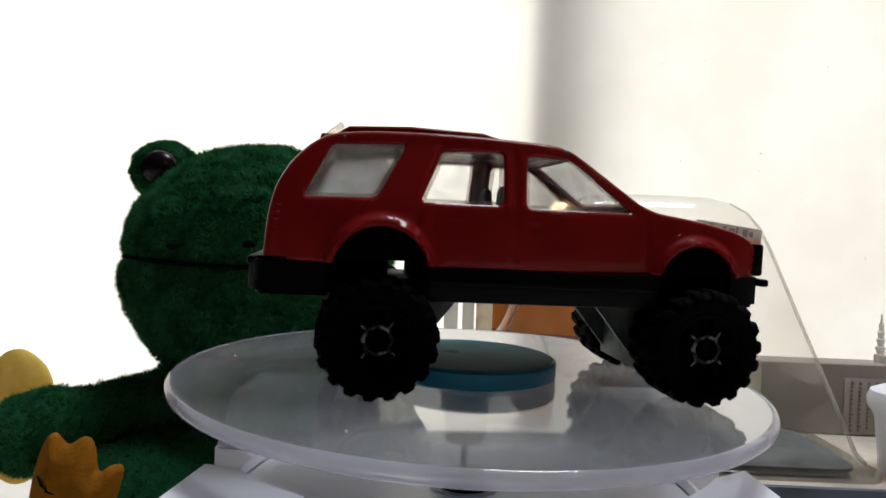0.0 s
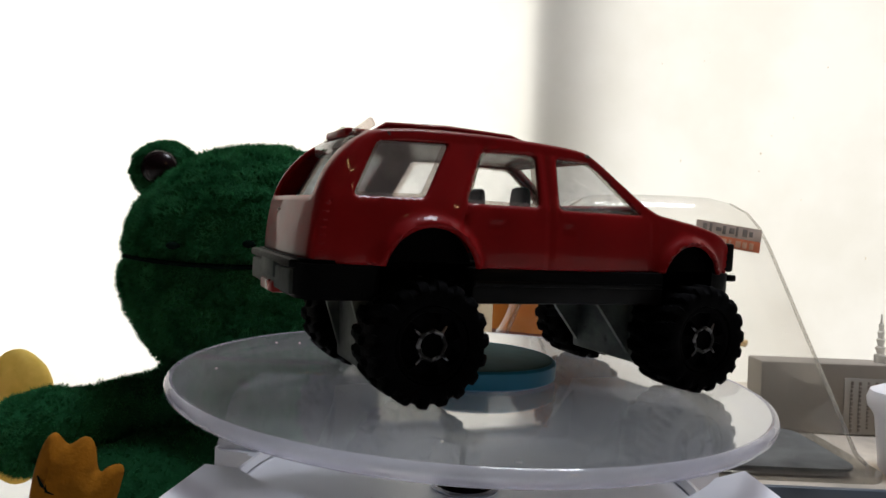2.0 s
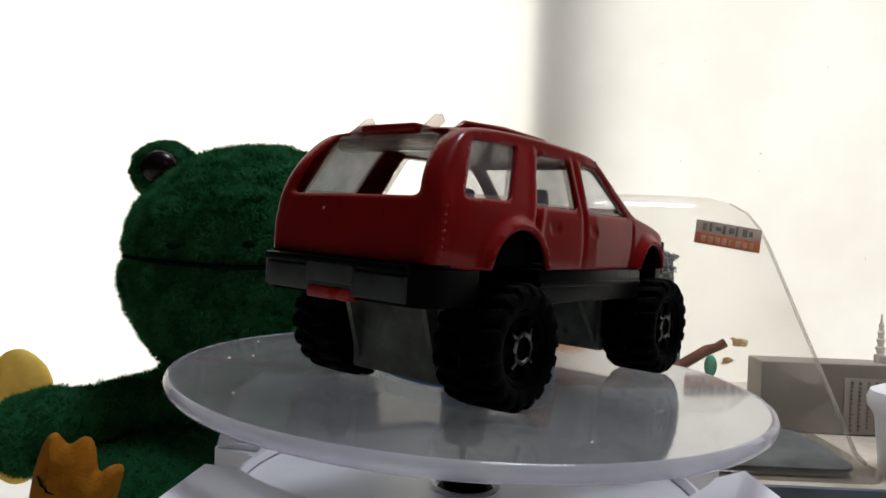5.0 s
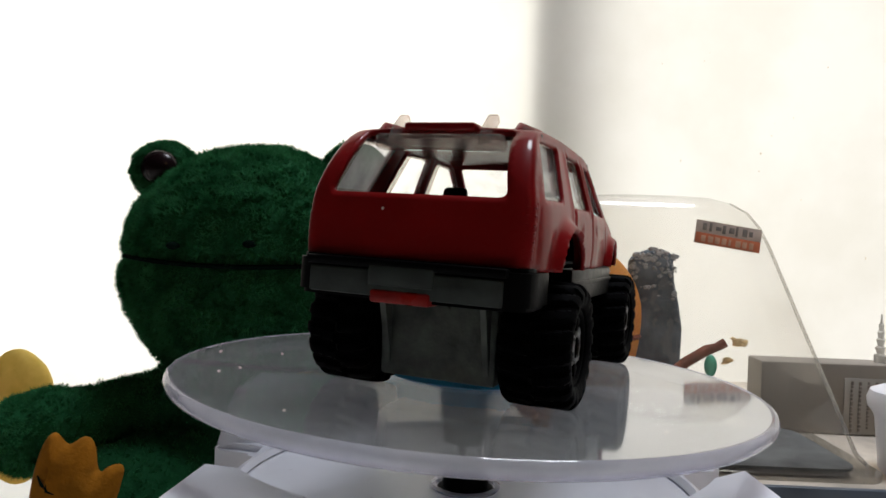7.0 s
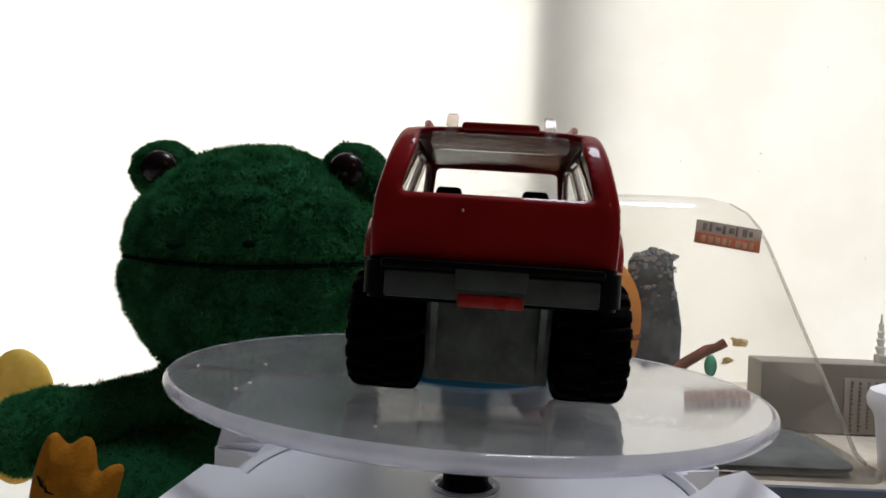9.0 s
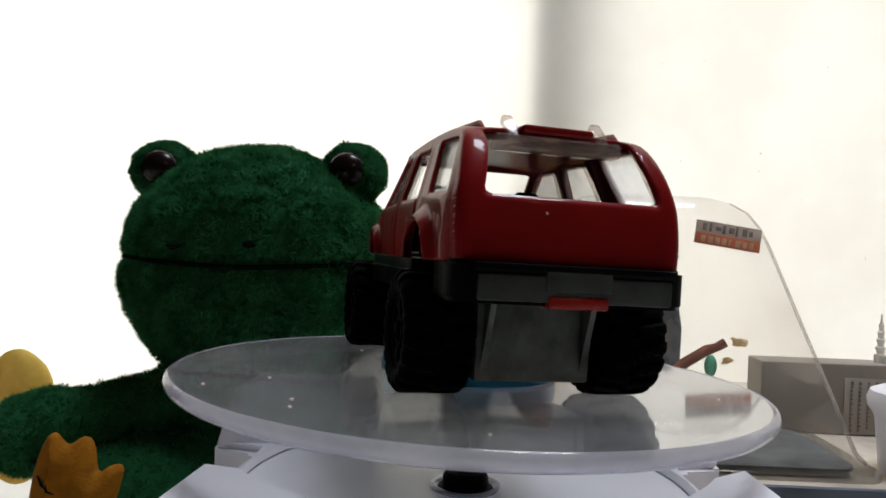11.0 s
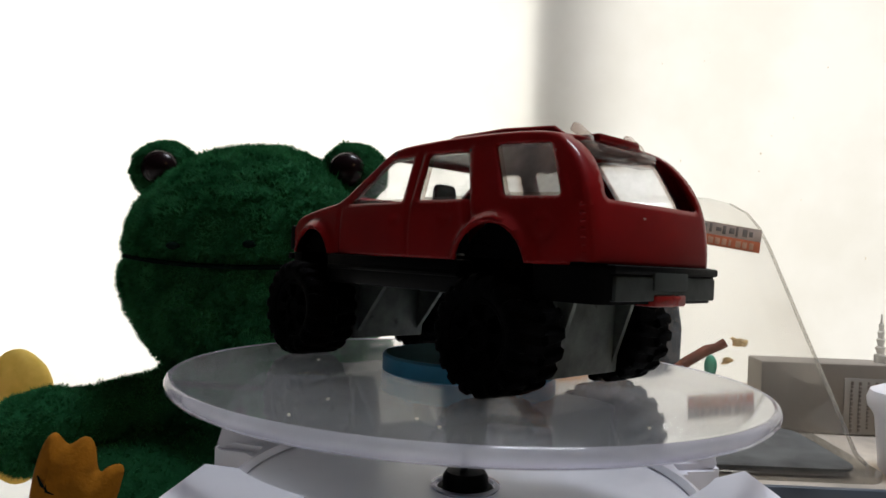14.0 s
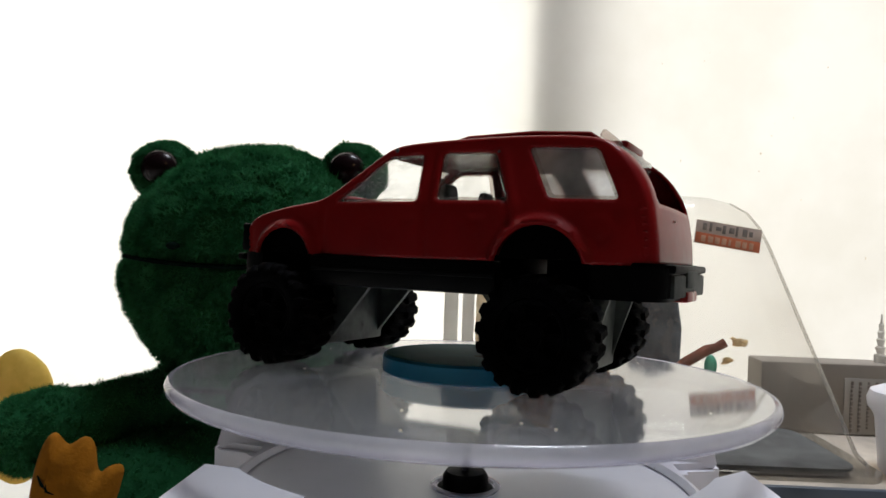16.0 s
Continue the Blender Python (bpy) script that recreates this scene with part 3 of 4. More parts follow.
def window_pane(car, poly, s, mat):
    grow = [Vector(p) for p in poly]
    c = sum(grow, Vector((0, 0))) / len(grow)
    out = round_poly([c + (p - c) * 1.06 for p in grow], 0.8)
    bm = sheet(resample(out + [out[0]], 0.8)[:-1], [], 1.5, lambda x, z: (x, s * (half_width(x, z) - 0.8), z))
    bmesh.ops.recalc_face_normals(bm, faces=bm.faces)
    ob = part("window_glass", bm, mat, car, "scuffed clear plastic window", smooth=60)
    # thick moulded edge of the clear insert
    edge = [Vector((p.x, s * (half_width(p.x, p.y) - 0.75), p.y)) for p in round_poly([c + (p - c) * 0.955 for p in grow], 0.8)]
    bm = tube(bmesh.new(), edge + [edge[0]], [0.38] * (len(edge) + 1), 6)
    part("window_edge", bm, CLEARTAB, ob)


def wheel(car, x, s):
    """A wide toy off-road wheel: black hub with a raised cross ring, and a chunky tyre."""
    y0, y1 = 8.7, 18.2
    at = pose(x * MM, 0, 0)
    f = y1 - 1.2
    bm = lathe(bmesh.new(), [(0.05, s * f), (1.5, s * f), (1.6, s * (f + 0.4)), (2.0, s * (f + 0.4)), (2.1, s * (f - 0.7)), (4.0, s * (f - 0.9)), (4.2, s * (f + 0.2)), (4.5, s * (f + 0.5)), (4.9, s * (f + 0.55)), (5.1, s * (f + 0.1)), (5.0, s * 9.5), (0.05, s * 9.5)], 36, "Y", cap=False)
    w = part("wheel", bm, RUBBER, car, "black plastic spoked wheel", at=at)
    # flat spokes that widen towards the rim and leave rounded windows between them
    bm = prism(bmesh.new(), [(1.7, -0.5), (2.6, -0.42), (3.4, -0.6), (4.4, -1.15), (4.4, 1.15), (3.4, 0.6), (2.6, 0.42), (1.7, 0.5)], -0.45, 0.3)
    sp = part("spoke", bm, RUBBER, w, smooth=0)
    sp.matrix_basis = pose(0, s * (f - 0.1) * MM, 0, 90, 0, 0)
    for k in range(1, 6):
        o = new("spoke", sp.data)
        o.parent = w
        o.matrix_basis = pose(0, s * (f - 0.1) * MM, 0, 90, 0, 0) @ pose(0, 0, 0, 0, 0, 60 * k)
    ring = lathe(bmesh.new(), [(1.6, s * (f + 0.38)), (1.7, s * (f + 0.55)), (2.05, s * (f + 0.55)), (2.2, s * (f + 0.38))], 8, "Y", cap=False)
    for a in (50, 140, 230, 320):
        c, n = math.cos(radians(a)), math.sin(radians(a))
        tube(ring, [(2.05 * c, s * (f + 0.45), 2.05 * n), (3.1 * c, s * (f + 0.25), 3.1 * n)], [0.22, 0.12], 6)
    part("hub_ring", ring, RIMGREY if s < 0 else RUBBER, w, "worn grey hub ring" if s < 0 else "black hub ring", smooth=20)
    n, ym = 200, (y0 + y1) / 2
    prof = [(4.5, y0 + 2), (4.5, y0 + 0.5), (6.0, y0), (6.9, y0 + 0.25), (7.35, y0 + 0.6), (7.55, y0 + 1.0), (7.6, y0 + 2.4), (7.6, ym - 0.9), (7.6, ym - 0.3), (7.6, ym + 0.3), (7.6, ym + 0.9), (7.6, y1 - 2.4),
            (7.55, y1 - 1.0), (7.35, y1 - 0.5), (7.0, y1 - 0.12), (6.5, y1), (5.7, y1 - 0.05), (5.1, y1 - 0.4), (5.0, y1 - 1.2), (4.9, y1 - 2), (4.5, y0 + 2)]
    bm = lathe(bmesh.new(), [(r, s * y) for r, y in prof], n, "Y", cap=False)
    for v in bm.verts:
        r, y, a = math.hypot(v.co.x, v.co.z), abs(v.co.y), math.atan2(v.co.z, v.co.x)
        if r < 6.4:
            continue
        half = 0 if y > ym else 0.5
        skew = 0.35 * abs(y - ym) / (y1 - ym)
        ph = (a / (2 * math.pi) * 18 + half + skew) % 1
        block = max(0, min(1, (0.30 - abs(ph - 0.5)) / 0.05))
        grow = 0.62 * block * (0.55 if r < 7.3 else 1.0) * (0.0 if abs(y - ym) < 0.1 else 1)
        v.co.x *= (r + grow) / r
        v.co.z *= (r + grow) / r
        if r < 7.2 and y > ym:
            v.co.y += s * 0.15 * block
    bmesh.ops.recalc_face_normals(bm, faces=bm.faces)
    part("tyre", bm, RUBBER, w, "black rubber tyre with chunky tread blocks", smooth=30)


def axle_box(car, x0, x1, foot, gx0, gx1):
    """A grey cast housing between the wheels with sloping braces to the floor."""
    bm = solid(bmesh.new(), x0, x1, -8.1, 8.1, foot, 5.2, 0.35, top=(1.12, 1.03))
    housing = part("axle_housing", bm, ZINC, car, "dull grey cast metal axle housing", smooth=30)
    for s in (-1, 1):
        for a, b in ((gx0, x0), (gx1, x1)):
            bm = bmesh.new()
            poly = [(a, 5.2), (b, 5.2), (b, foot + 1.2)]
            lo = [bm.verts.new((px, s * 7.4, pz)) for px, pz in poly]
            hi = [bm.verts.new((px, s * 6.6, pz)) for px, pz in poly]
            bm.faces.new(lo), bm.faces.new(hi[::-1])
            for i in range(3):
                j = (i + 1) % 3
                bm.faces.new((lo[i], hi[i], hi[j], lo[j]))
            bmesh.ops.recalc_face_normals(bm, faces=bm.faces)
            part("brace", bm, ZINC, housing, smooth=30)


def toy_car():
    car = root("toy_car", "dark red toy off-road car with oversized black tyres", "toy car")
    car_body(car)
    for s in (-1, 1):
        for poly in (QUARTER, MIDDLE, FRONT):
            window_pane(car, poly, s, HAZYW if poly is QUARTER else CLEARW)
    # windscreen and rear clear band
    bm = bmesh.new()
    g = [bm.verts.new(p) for p in ((20.2, -12.2, 18.9), (20.2, 12.2, 18.9), (10.6, 10.8, 25.7), (10.6, -10.8, 25.7))]
    bm.faces.new(g)
    ob = part("windscreen", bm, CLEARW, car, "clear plastic windscreen", smooth=0)
    bm = solid(bmesh.new(), -25.2, -22.4, -8.6, 8.6, 24.0, 26.0, 0.5)
    part("rear_window_band", bm, CLEARTAB, car, "clear plastic band under the roof edge")
    bm = sheet(resample([(-21, -10.6), (9, -10.6), (9, 10.6), (-21, 10.6), (-21, -10.6)], 2)[:-1], [], 2.5, lambda x, y: (x, y, 25.9 - 0.004 * y * y))
    part("roof_lining", bm, INNERP, car, "clear plastic inner roof")
    for s in (-1, 1):
        bm = bmesh.new()
        poly = [(-25.3, 24.8), (-24.0, 24.8), (-22.2, 27.0), (-20.9, 27.9), (-21.6, 29.0), (-23.8, 27.2)]
        lo = [bm.verts.new((x, s * 6.2 - 0.75, z)) for x, z in poly]
        hi = [bm.verts.new((x, s * 6.2 + 0.75, z)) for x, z in poly]
        bm.faces.new(lo), bm.faces.new(hi)
        for i in range(6):
            j = (i + 1) % 6
            bm.faces.new((lo[i], lo[j], hi[j], hi[i]))
        bmesh.ops.recalc_face_normals(bm, faces=bm.faces)
        bmesh.ops.bevel(bm, geom=bm.edges[:], offset=0.18, segments=2, affect="EDGES")
        part("roof_tab", bm, CLEARTAB, car, "clear plastic tab standing above the roof")
        # seats
        sy = s * 7.0 + 0.6
        bm = solid(bmesh.new(), 2.6, 4.8, sy - 3.6, sy + 3.6, 10.5, 18.4, 0.7, top=(0.8, 0.85), shift=(-1.0, 0))
        solid(bm, 1.4, 3.1, sy - 2.35, sy + 2.35, 18.0, 21.3, 0.7, top=(0.8, 0.88))
        part("seat", bm, BLACK, car, "black plastic seat with headrest")
    bm = solid(bmesh.new(), 14.5, 20.5, -11.5, 11.5, 10.5, 17.8, 0.8, top=(0.7, 1))
    part("dashboard", bm, BLACK, car)
    bm = solid(bmesh.new(), -28.5, -14.3, -8.4, 8.4, 5.0, 10.6, 0.4)
    solid(bm, -14.8, -10.2, -8.4, 8.4, 5.0, 7.4, 0.3)
    solid(bm, -10.7, 35.5, -8.4, 8.4, 5.0, 10.6, 0.4)
    solid(bm, -8.9, 22.7, -13.2, 13.2, 7.0, 10.4, 0.4)
    part("chassis", bm, BLACK, car, "black plastic chassis")
    for s in (-1, 1):
        bm = solid(bmesh.new(), -9.3, 23.0, min(s * 12.0, s * 15.0), max(s * 12.0, s * 15.0), 4.9, 9.75, 0.5)
        solid(bm, -9.0, 22.6, min(s * 14.9, s * 15.25), max(s * 14.9, s * 15.25), 7.3, 8.0, 0.12)
        part("sill", bm, SILLM, car, "black plastic side sill")
    # rear bumper, wrapped round the corners
    bm = bmesh.new()
    out = [(-22.0, 15.0), (-29.5, 15.3), (-31.6, 14.5), (-32.5, 12.2), (-32.7, 0), (-32.5, -12.2), (-31.6, -14.5), (-29.5, -15.3), (-22.0, -15.0), (-22.0, -12.5), (-28.5, -12.5), (-28.5, 12.5), (-22.0, 12.5)]
    prism(bm, round_poly(out[:9], 1.1, 3) + [Vector(p) for p in out[9:]], 5.2, 10.1)
    bmesh.ops.bevel(bm, geom=[e for e in bm.edges if abs(e.verts[0].co.z - e.verts[1].co.z) < 0.1], offset=0.5, segments=2, affect="EDGES")
    bp = part("rear_bumper", bm, BLACK, car, "black plastic rear bumper")
    part("bumper_panel", solid(bmesh.new(), -32.9, -31.6, -12.3, 12.3, 5.6, 8.7, 0.3), DULLZ, bp, "bare grey metal bumper panel")
    part("bumper_step", solid(bmesh.new(), -33.2, -31.2, -4.2, 4.2, 6.9, 9.3, 0.3), DULLZ, bp, "grey metal step")
    part("bumper_lip", solid(bmesh.new(), -33.1, -30.6, -12.8, 12.8, 8.9, 10.0, 0.35), BLACK, bp)
    part("tow_bar", solid(bmesh.new(), -33.2, -30.0, -3.8, 3.8, 4.9, 6.4, 0.3), REDBAR, car, "red plastic bar under the bumper")
    # front bumper, grille and lamps
    bm = bmesh.new()
    out = [(34.8, 12.6), (37.6, 12.4), (39.8, 11.0), (40.9, 7.5), (41.1, 0), (40.9, -7.5), (39.8, -11.0), (37.6, -12.4), (34.8, -12.6), (34.8, -9), (34.8, 9)]
    prism(bm, out, 5.3, 10.3)
    bmesh.ops.bevel(bm, geom=[e for e in bm.edges if abs(e.verts[0].co.z - e.verts[1].co.z) < 0.1], offset=0.5, segments=2, affect="EDGES")
    solid(bm, 40.4, 41.8, -11.2, 11.2, 8.4, 9.5, 0.3)
    part("front_bumper", bm, BLACK, car, "black plastic front bumper")
    bm = solid(bmesh.new(), 37.8, 40.3, -11.8, 11.8, 10.0, 14.7, 0.4)
    for i in range(4):
        solid(bm, 40.1, 40.6, -6.5, 6.5, 10.7 + i * 0.85, 11.1 + i * 0.85, 0.1)
    part("grille", bm, BLACK, car, "black plastic grille")
    for s in (-1, 1):
        part("headlight", solid(bmesh.new(), 40.1, 40.6, s * 9.0 - 1.8, s * 9.0 + 1.8, 11.2, 13.6, 0.25), CLEARTAB, car, "clear headlight")
    for cx, cz, r in (ARCH_R, ARCH_F):
        for s in (-1, 1):
            bm = bmesh.new()
            arc = [(cx + (r + 0.5) * math.cos(radians(a)), cz + (r + 0.5) * math.sin(radians(a))) for a in range(15, 166, 10)]
            y0, y1 = s * 8.2, s * (13.9 if cx < 0 else 11.6)
            lo, hi = [bm.verts.new((x, y0, z)) for x, z in arc], [bm.verts.new((x, y1, z)) for x, z in arc]
            for i in range(len(arc) - 1):
                bm.faces.new((lo[i], lo[i + 1], hi[i + 1], hi[i]))
            bm.faces.new((lo[0], hi[0], hi[-1], lo[-1]))
            bm.faces.new(lo), bm.faces.new(hi)
            bmesh.ops.recalc_face_normals(bm, faces=bm.faces)
            part("wheel_house", bm, RUBBER, car, "black plastic inner wheel arch")
    for x, y, z, r, mat, label in ((-31.0, 3.8, 15.9, 0.32, CHIPW, "pale paint chip"), (-28.6, 13.9, 14.1, 0.5, CHIP, "dark paint chip"), (9.6, -12.1, 26.1, 0.5, CHIP, "dark paint chip"),
                                   (8.9, 12.1, 26.1, 0.5, CHIP, "dark paint chip"), (-8.3, 12.6, 25.2, 0.4, CHIP, "dark paint chip"), (-21.0, -12.2, 26.3, 0.35, CHIP, "dark paint chip")):
        part("paint_chip", ball(bmesh.new(), (x, y, z), (r, r * 0.6, r * 0.7), 2, 0.2, 1.5), mat, car, label)
    axle_box(car, -20.2, -11.0, -5.9, -23.5, -3.5)
    axle_box(car, 23.6, 34.0, -5.2, 16.0, 36.0)
    for x in (-15.7, 29.3):
        part("axle", tube(bmesh.new(), [(x, -10, 0), (x, 10, 0)], [0.8, 0.8], 12), SHAFT, car)
        for s in (-1, 1):
            wheel(car, x, s)
    return car


# ---- plush frog ----
def pile(bm_src, n, length, seed, parent):
    """Short fur on a part: many small blades standing on its faces."""
    rnd = random.Random(seed)
    faces = [f for f in bm_src.faces]
    area = [f.calc_area() for f in faces]
    verts, tris = [], []
    for f in rnd.choices(faces, weights=area, k=n):
        vs = [v.co for v in f.verts]
        a, b = rnd.random(), rnd.random()
        if a + b > 1:
            a, b = 1 - a, 1 - b
        p = vs[0] + (vs[1] - vs[0]) * a + (vs[2] - vs[0]) * b
        tuft = Vector((noise.noise(p * 0.45), noise.noise(p * 0.45 + Vector((31, 7, 3))), noise.noise(p * 0.45 + Vector((5, 17, 43)))))
        d = (f.normal + tuft * 0.9 + Vector((rnd.gauss(0, 0.55), rnd.gauss(0, 0.55), rnd.gauss(0, 0.55) - 0.15))).normalized()
        sd = d.orthogonal()
        sd.rotate(Matrix.Rotation(rnd.uniform(0, 6.28), 3, d))
        k = len(verts)
        l = length * rnd.uniform(0.6, 1.3) * (1 + 0.9 * noise.noise(p * 0.3))
        w = 0.15
        verts += [(p - d * 0.2 + sd * w) * MM, (p - d * 0.2 - sd * w) * MM, (p + d * l) * MM]
        tris.append((k, k + 1, k + 2))
    me = bpy.data.meshes.new("fur")
    me.from_pydata([tuple(v) for v in verts], [], tris)
    me.materials.append(FURM)
    ob = new("fur", me)
    ob.parent = parent
    ob["kind"] = "stuff"
    return ob


def furry(name, bm, frog, n, seed, length=1.1):
    bm.normal_update()
    keep = bm.copy()
    ob = part(name, bm, PLUSH, frog)
    pile(keep, n, length, seed, ob)
    keep.free()
    return ob


def frog():
    f = root("plush_frog", "dark green plush frog with black eyes and orange feet", "soft toy", pose(0, 0, 0))
    # head: wide dome above the mouth, rounded jaw below it
    c = Vector((-56.5, 82, HZ + 6))
    bm = bmesh.new()
    bmesh.ops.create_icosphere(bm, subdivisions=5, radius=1)
    for v in bm.verts:
        d = v.co.copy()
        r = Vector((36.4, 33.0, 29.8 if d.z > 0 else 38.0))
        k = 1.0
        k -= 0.05 * math.exp(-((d.z + 0.02) / 0.07) ** 2) * (1 if d.y < 0.5 else 0)
        if d.z > 0:
            k *= 1 - 0.04 * d.z * abs(d.x)
        p = Vector((d.x * r.x, d.y * r.y, d.z * r.z)) * k
        if d.z < 0:
            p.x *= 1 + 0.02 * math.sin(min(1, -d.z / 0.9) * math.pi)
        p += d * 0.8 * noise.fractal(d * 3.0, 1.0, 2.0, 3)
        v.co = p + c
    head = furry("head", bm, f, 110000, 3, 1.3)
    # mouth seam
    pts = []
    for i in range(41):
        a = radians(185 + 170 * i / 40)
        pts.append(c + Vector((36.3 * 0.972 * math.cos(a), 33.0 * 0.985 * math.sin(a), -0.9 - 0.5 * math.sin(a * 3))))
    part("mouth_seam", tube(bmesh.new(), pts, [0.55] * 41, 8), SEAM, head, "dark stitched mouth line")
    for x, y, z in ((-68.7, 50.3, 9.0), (-50.5, 49.0, 10.0)):
        part("nostril", ball(bmesh.new(), (x, y, HZ + z), (1.6, 1.2, 0.9), 3), SEAM, head)
    for s, x, z in ((-1, -81.6, 29.0), (1, -33.2, 30.0)):
        socket = furry("eye_mound", ball(bmesh.new(), (x - s * -1.5, 80, HZ + z - 0.5), (8.6, 8.4, 7.8), 5, 0.3, 0.2), f, 14000, 11 + s, 1.05)
        part("eyeball", ball(bmesh.new(), (x + s * 0.6, 74.0, HZ + z - 0.2), (5.0, 4.2, 4.8), 4), EYE_M, socket, "shiny black plastic eye")
    # body and limbs
    furry("body", ball(bmesh.new(), (-62, 84, HZ - 45), (32, 27, 27), 4, 1.2, 0.06), f, 16000, 21)
    part("belly", ball(bmesh.new(), (-44, 70, HZ - 40), (16, 16, 20), 4, 0.6, 0.1), YELLOWFELT, f, "pale felt belly")
    arm = tube(bmesh.new(), [(-66, 74, HZ - 31), (-76, 66, HZ - 31.5), (-88, 58, HZ - 34), (-98, 54, HZ - 35.5), (-104, 53, HZ - 37), (-108, 53, HZ - 40), (-109, 53, HZ - 44)], [8, 8.4, 8.6, 9.3, 9.4, 8.0, 4.5], 20)
    bmesh.ops.triangulate(arm, faces=[q for q in arm.faces if len(q.verts) > 4])
    bmesh.ops.subdivide_edges(arm, edges=arm.edges[:], cuts=2, use_grid_fill=True)
    for v in arm.verts:
        v.co += Vector((0.3, 0.5, 1.0)) * 1.0 * noise.fractal(v.co * 0.12, 1.0, 2.0, 3)
    bmesh.ops.triangulate(arm, faces=arm.faces[:])
    furry("arm", arm, f, 16000, 23)
    furry("paw", ball(bmesh.new(), (-101, 50, HZ - 38.5), (7.0, 7.0, 7.0), 4, 0.8, 0.12), f, 5000, 27)
    arm2 = tube(bmesh.new(), [(-48, 74, HZ - 31), (-36, 68, HZ - 40), (-24, 62, HZ - 54)], [8, 9, 7], 16)
    bmesh.ops.triangulate(arm2, faces=arm2.faces[:])
    furry("arm", arm2, f, 5000, 24)
    leg = tube(bmesh.new(), [(-58, 72, HZ - 54), (-66, 60, HZ - 52), (-76, 52, HZ - 50), (-84, 47, HZ - 49), (-89, 45, HZ - 49)], [16, 16.5, 15, 11, 4], 16)
    bmesh.ops.triangulate(leg, faces=leg.faces[:])
    furry("leg", leg, f, 6000, 25)
    # padded foot with three toes
    out = [(-11.0, -14), (-10.5, -2), (-9.0, 6.5), (-6.2, 10.4), (-3.4, 7.2), (-2.2, 7.0), (0.6, 9.2), (3.2, 7.8), (4.2, 0.2), (6.6, 2.6), (10.4, 3.0), (9.0, -4), (6.5, -14)]
    out = resample([p * 0.9 for p in smooth_path([Vector(p) for p in out + [out[0]]], 2)], 0.8)[:-1]
    bm = bmesh.new()
    for side in (-1, 1):
        b = sheet(out, [], 0.8, lambda x, y: (x, y, side * min(3.0, 1.5 * math.sqrt(edge_gap(Vector((x, y)), out)))))
        me = bpy.data.meshes.new("tmp")
        b.to_mesh(me)
        b.free()
        bm.from_mesh(me)
        bpy.data.meshes.remove(me)
    bmesh.ops.remove_doubles(bm, verts=bm.verts, dist=0.01)
    bmesh.ops.recalc_face_normals(bm, faces=bm.faces)
    foot = part("foot", bm, ORANGEFELT, f, "orange felt foot with three toes", smooth=80, at=pose(-0.0785, 0.030, (HZ - 38.2) * MM, 82, 0, 5))
    for pts in ([(-7.0, 0.4, 2.75), (-6.0, -1.4, 2.85), (-4.6, -2.6, 2.9)], [(-5.2, -1.0, 2.8), (-5.0, -2.6, 2.85), (-3.4, -3.2, 2.9)]):
        part("stitch", tube(bmesh.new(), pts, [0.15, 0.35, 0.15], 8), SEAM, foot, "dark thread stitch")
    part("foot", ball(bmesh.new(), (-130.0, 92, HZ - 43.5), (11, 7, 20), 4, 0.5, 0.1), YELLOWFELT, f, "yellow felt foot")


# ---- clear case with its small things ----
def rounded_rect(hx, hy, r, n=6):
    out = []
    for cx, cy, a0 in ((hx - r, hy - r, 0), (-hx + r, hy - r, 90), (-hx + r, -hy + r, 180), (hx - r, -hy + r, 270)):
        for i in range(n + 1):
            a = radians(a0 + 90 * i / n)
            out.append((cx + r * math.cos(a), cy + r * math.sin(a)))
    return out


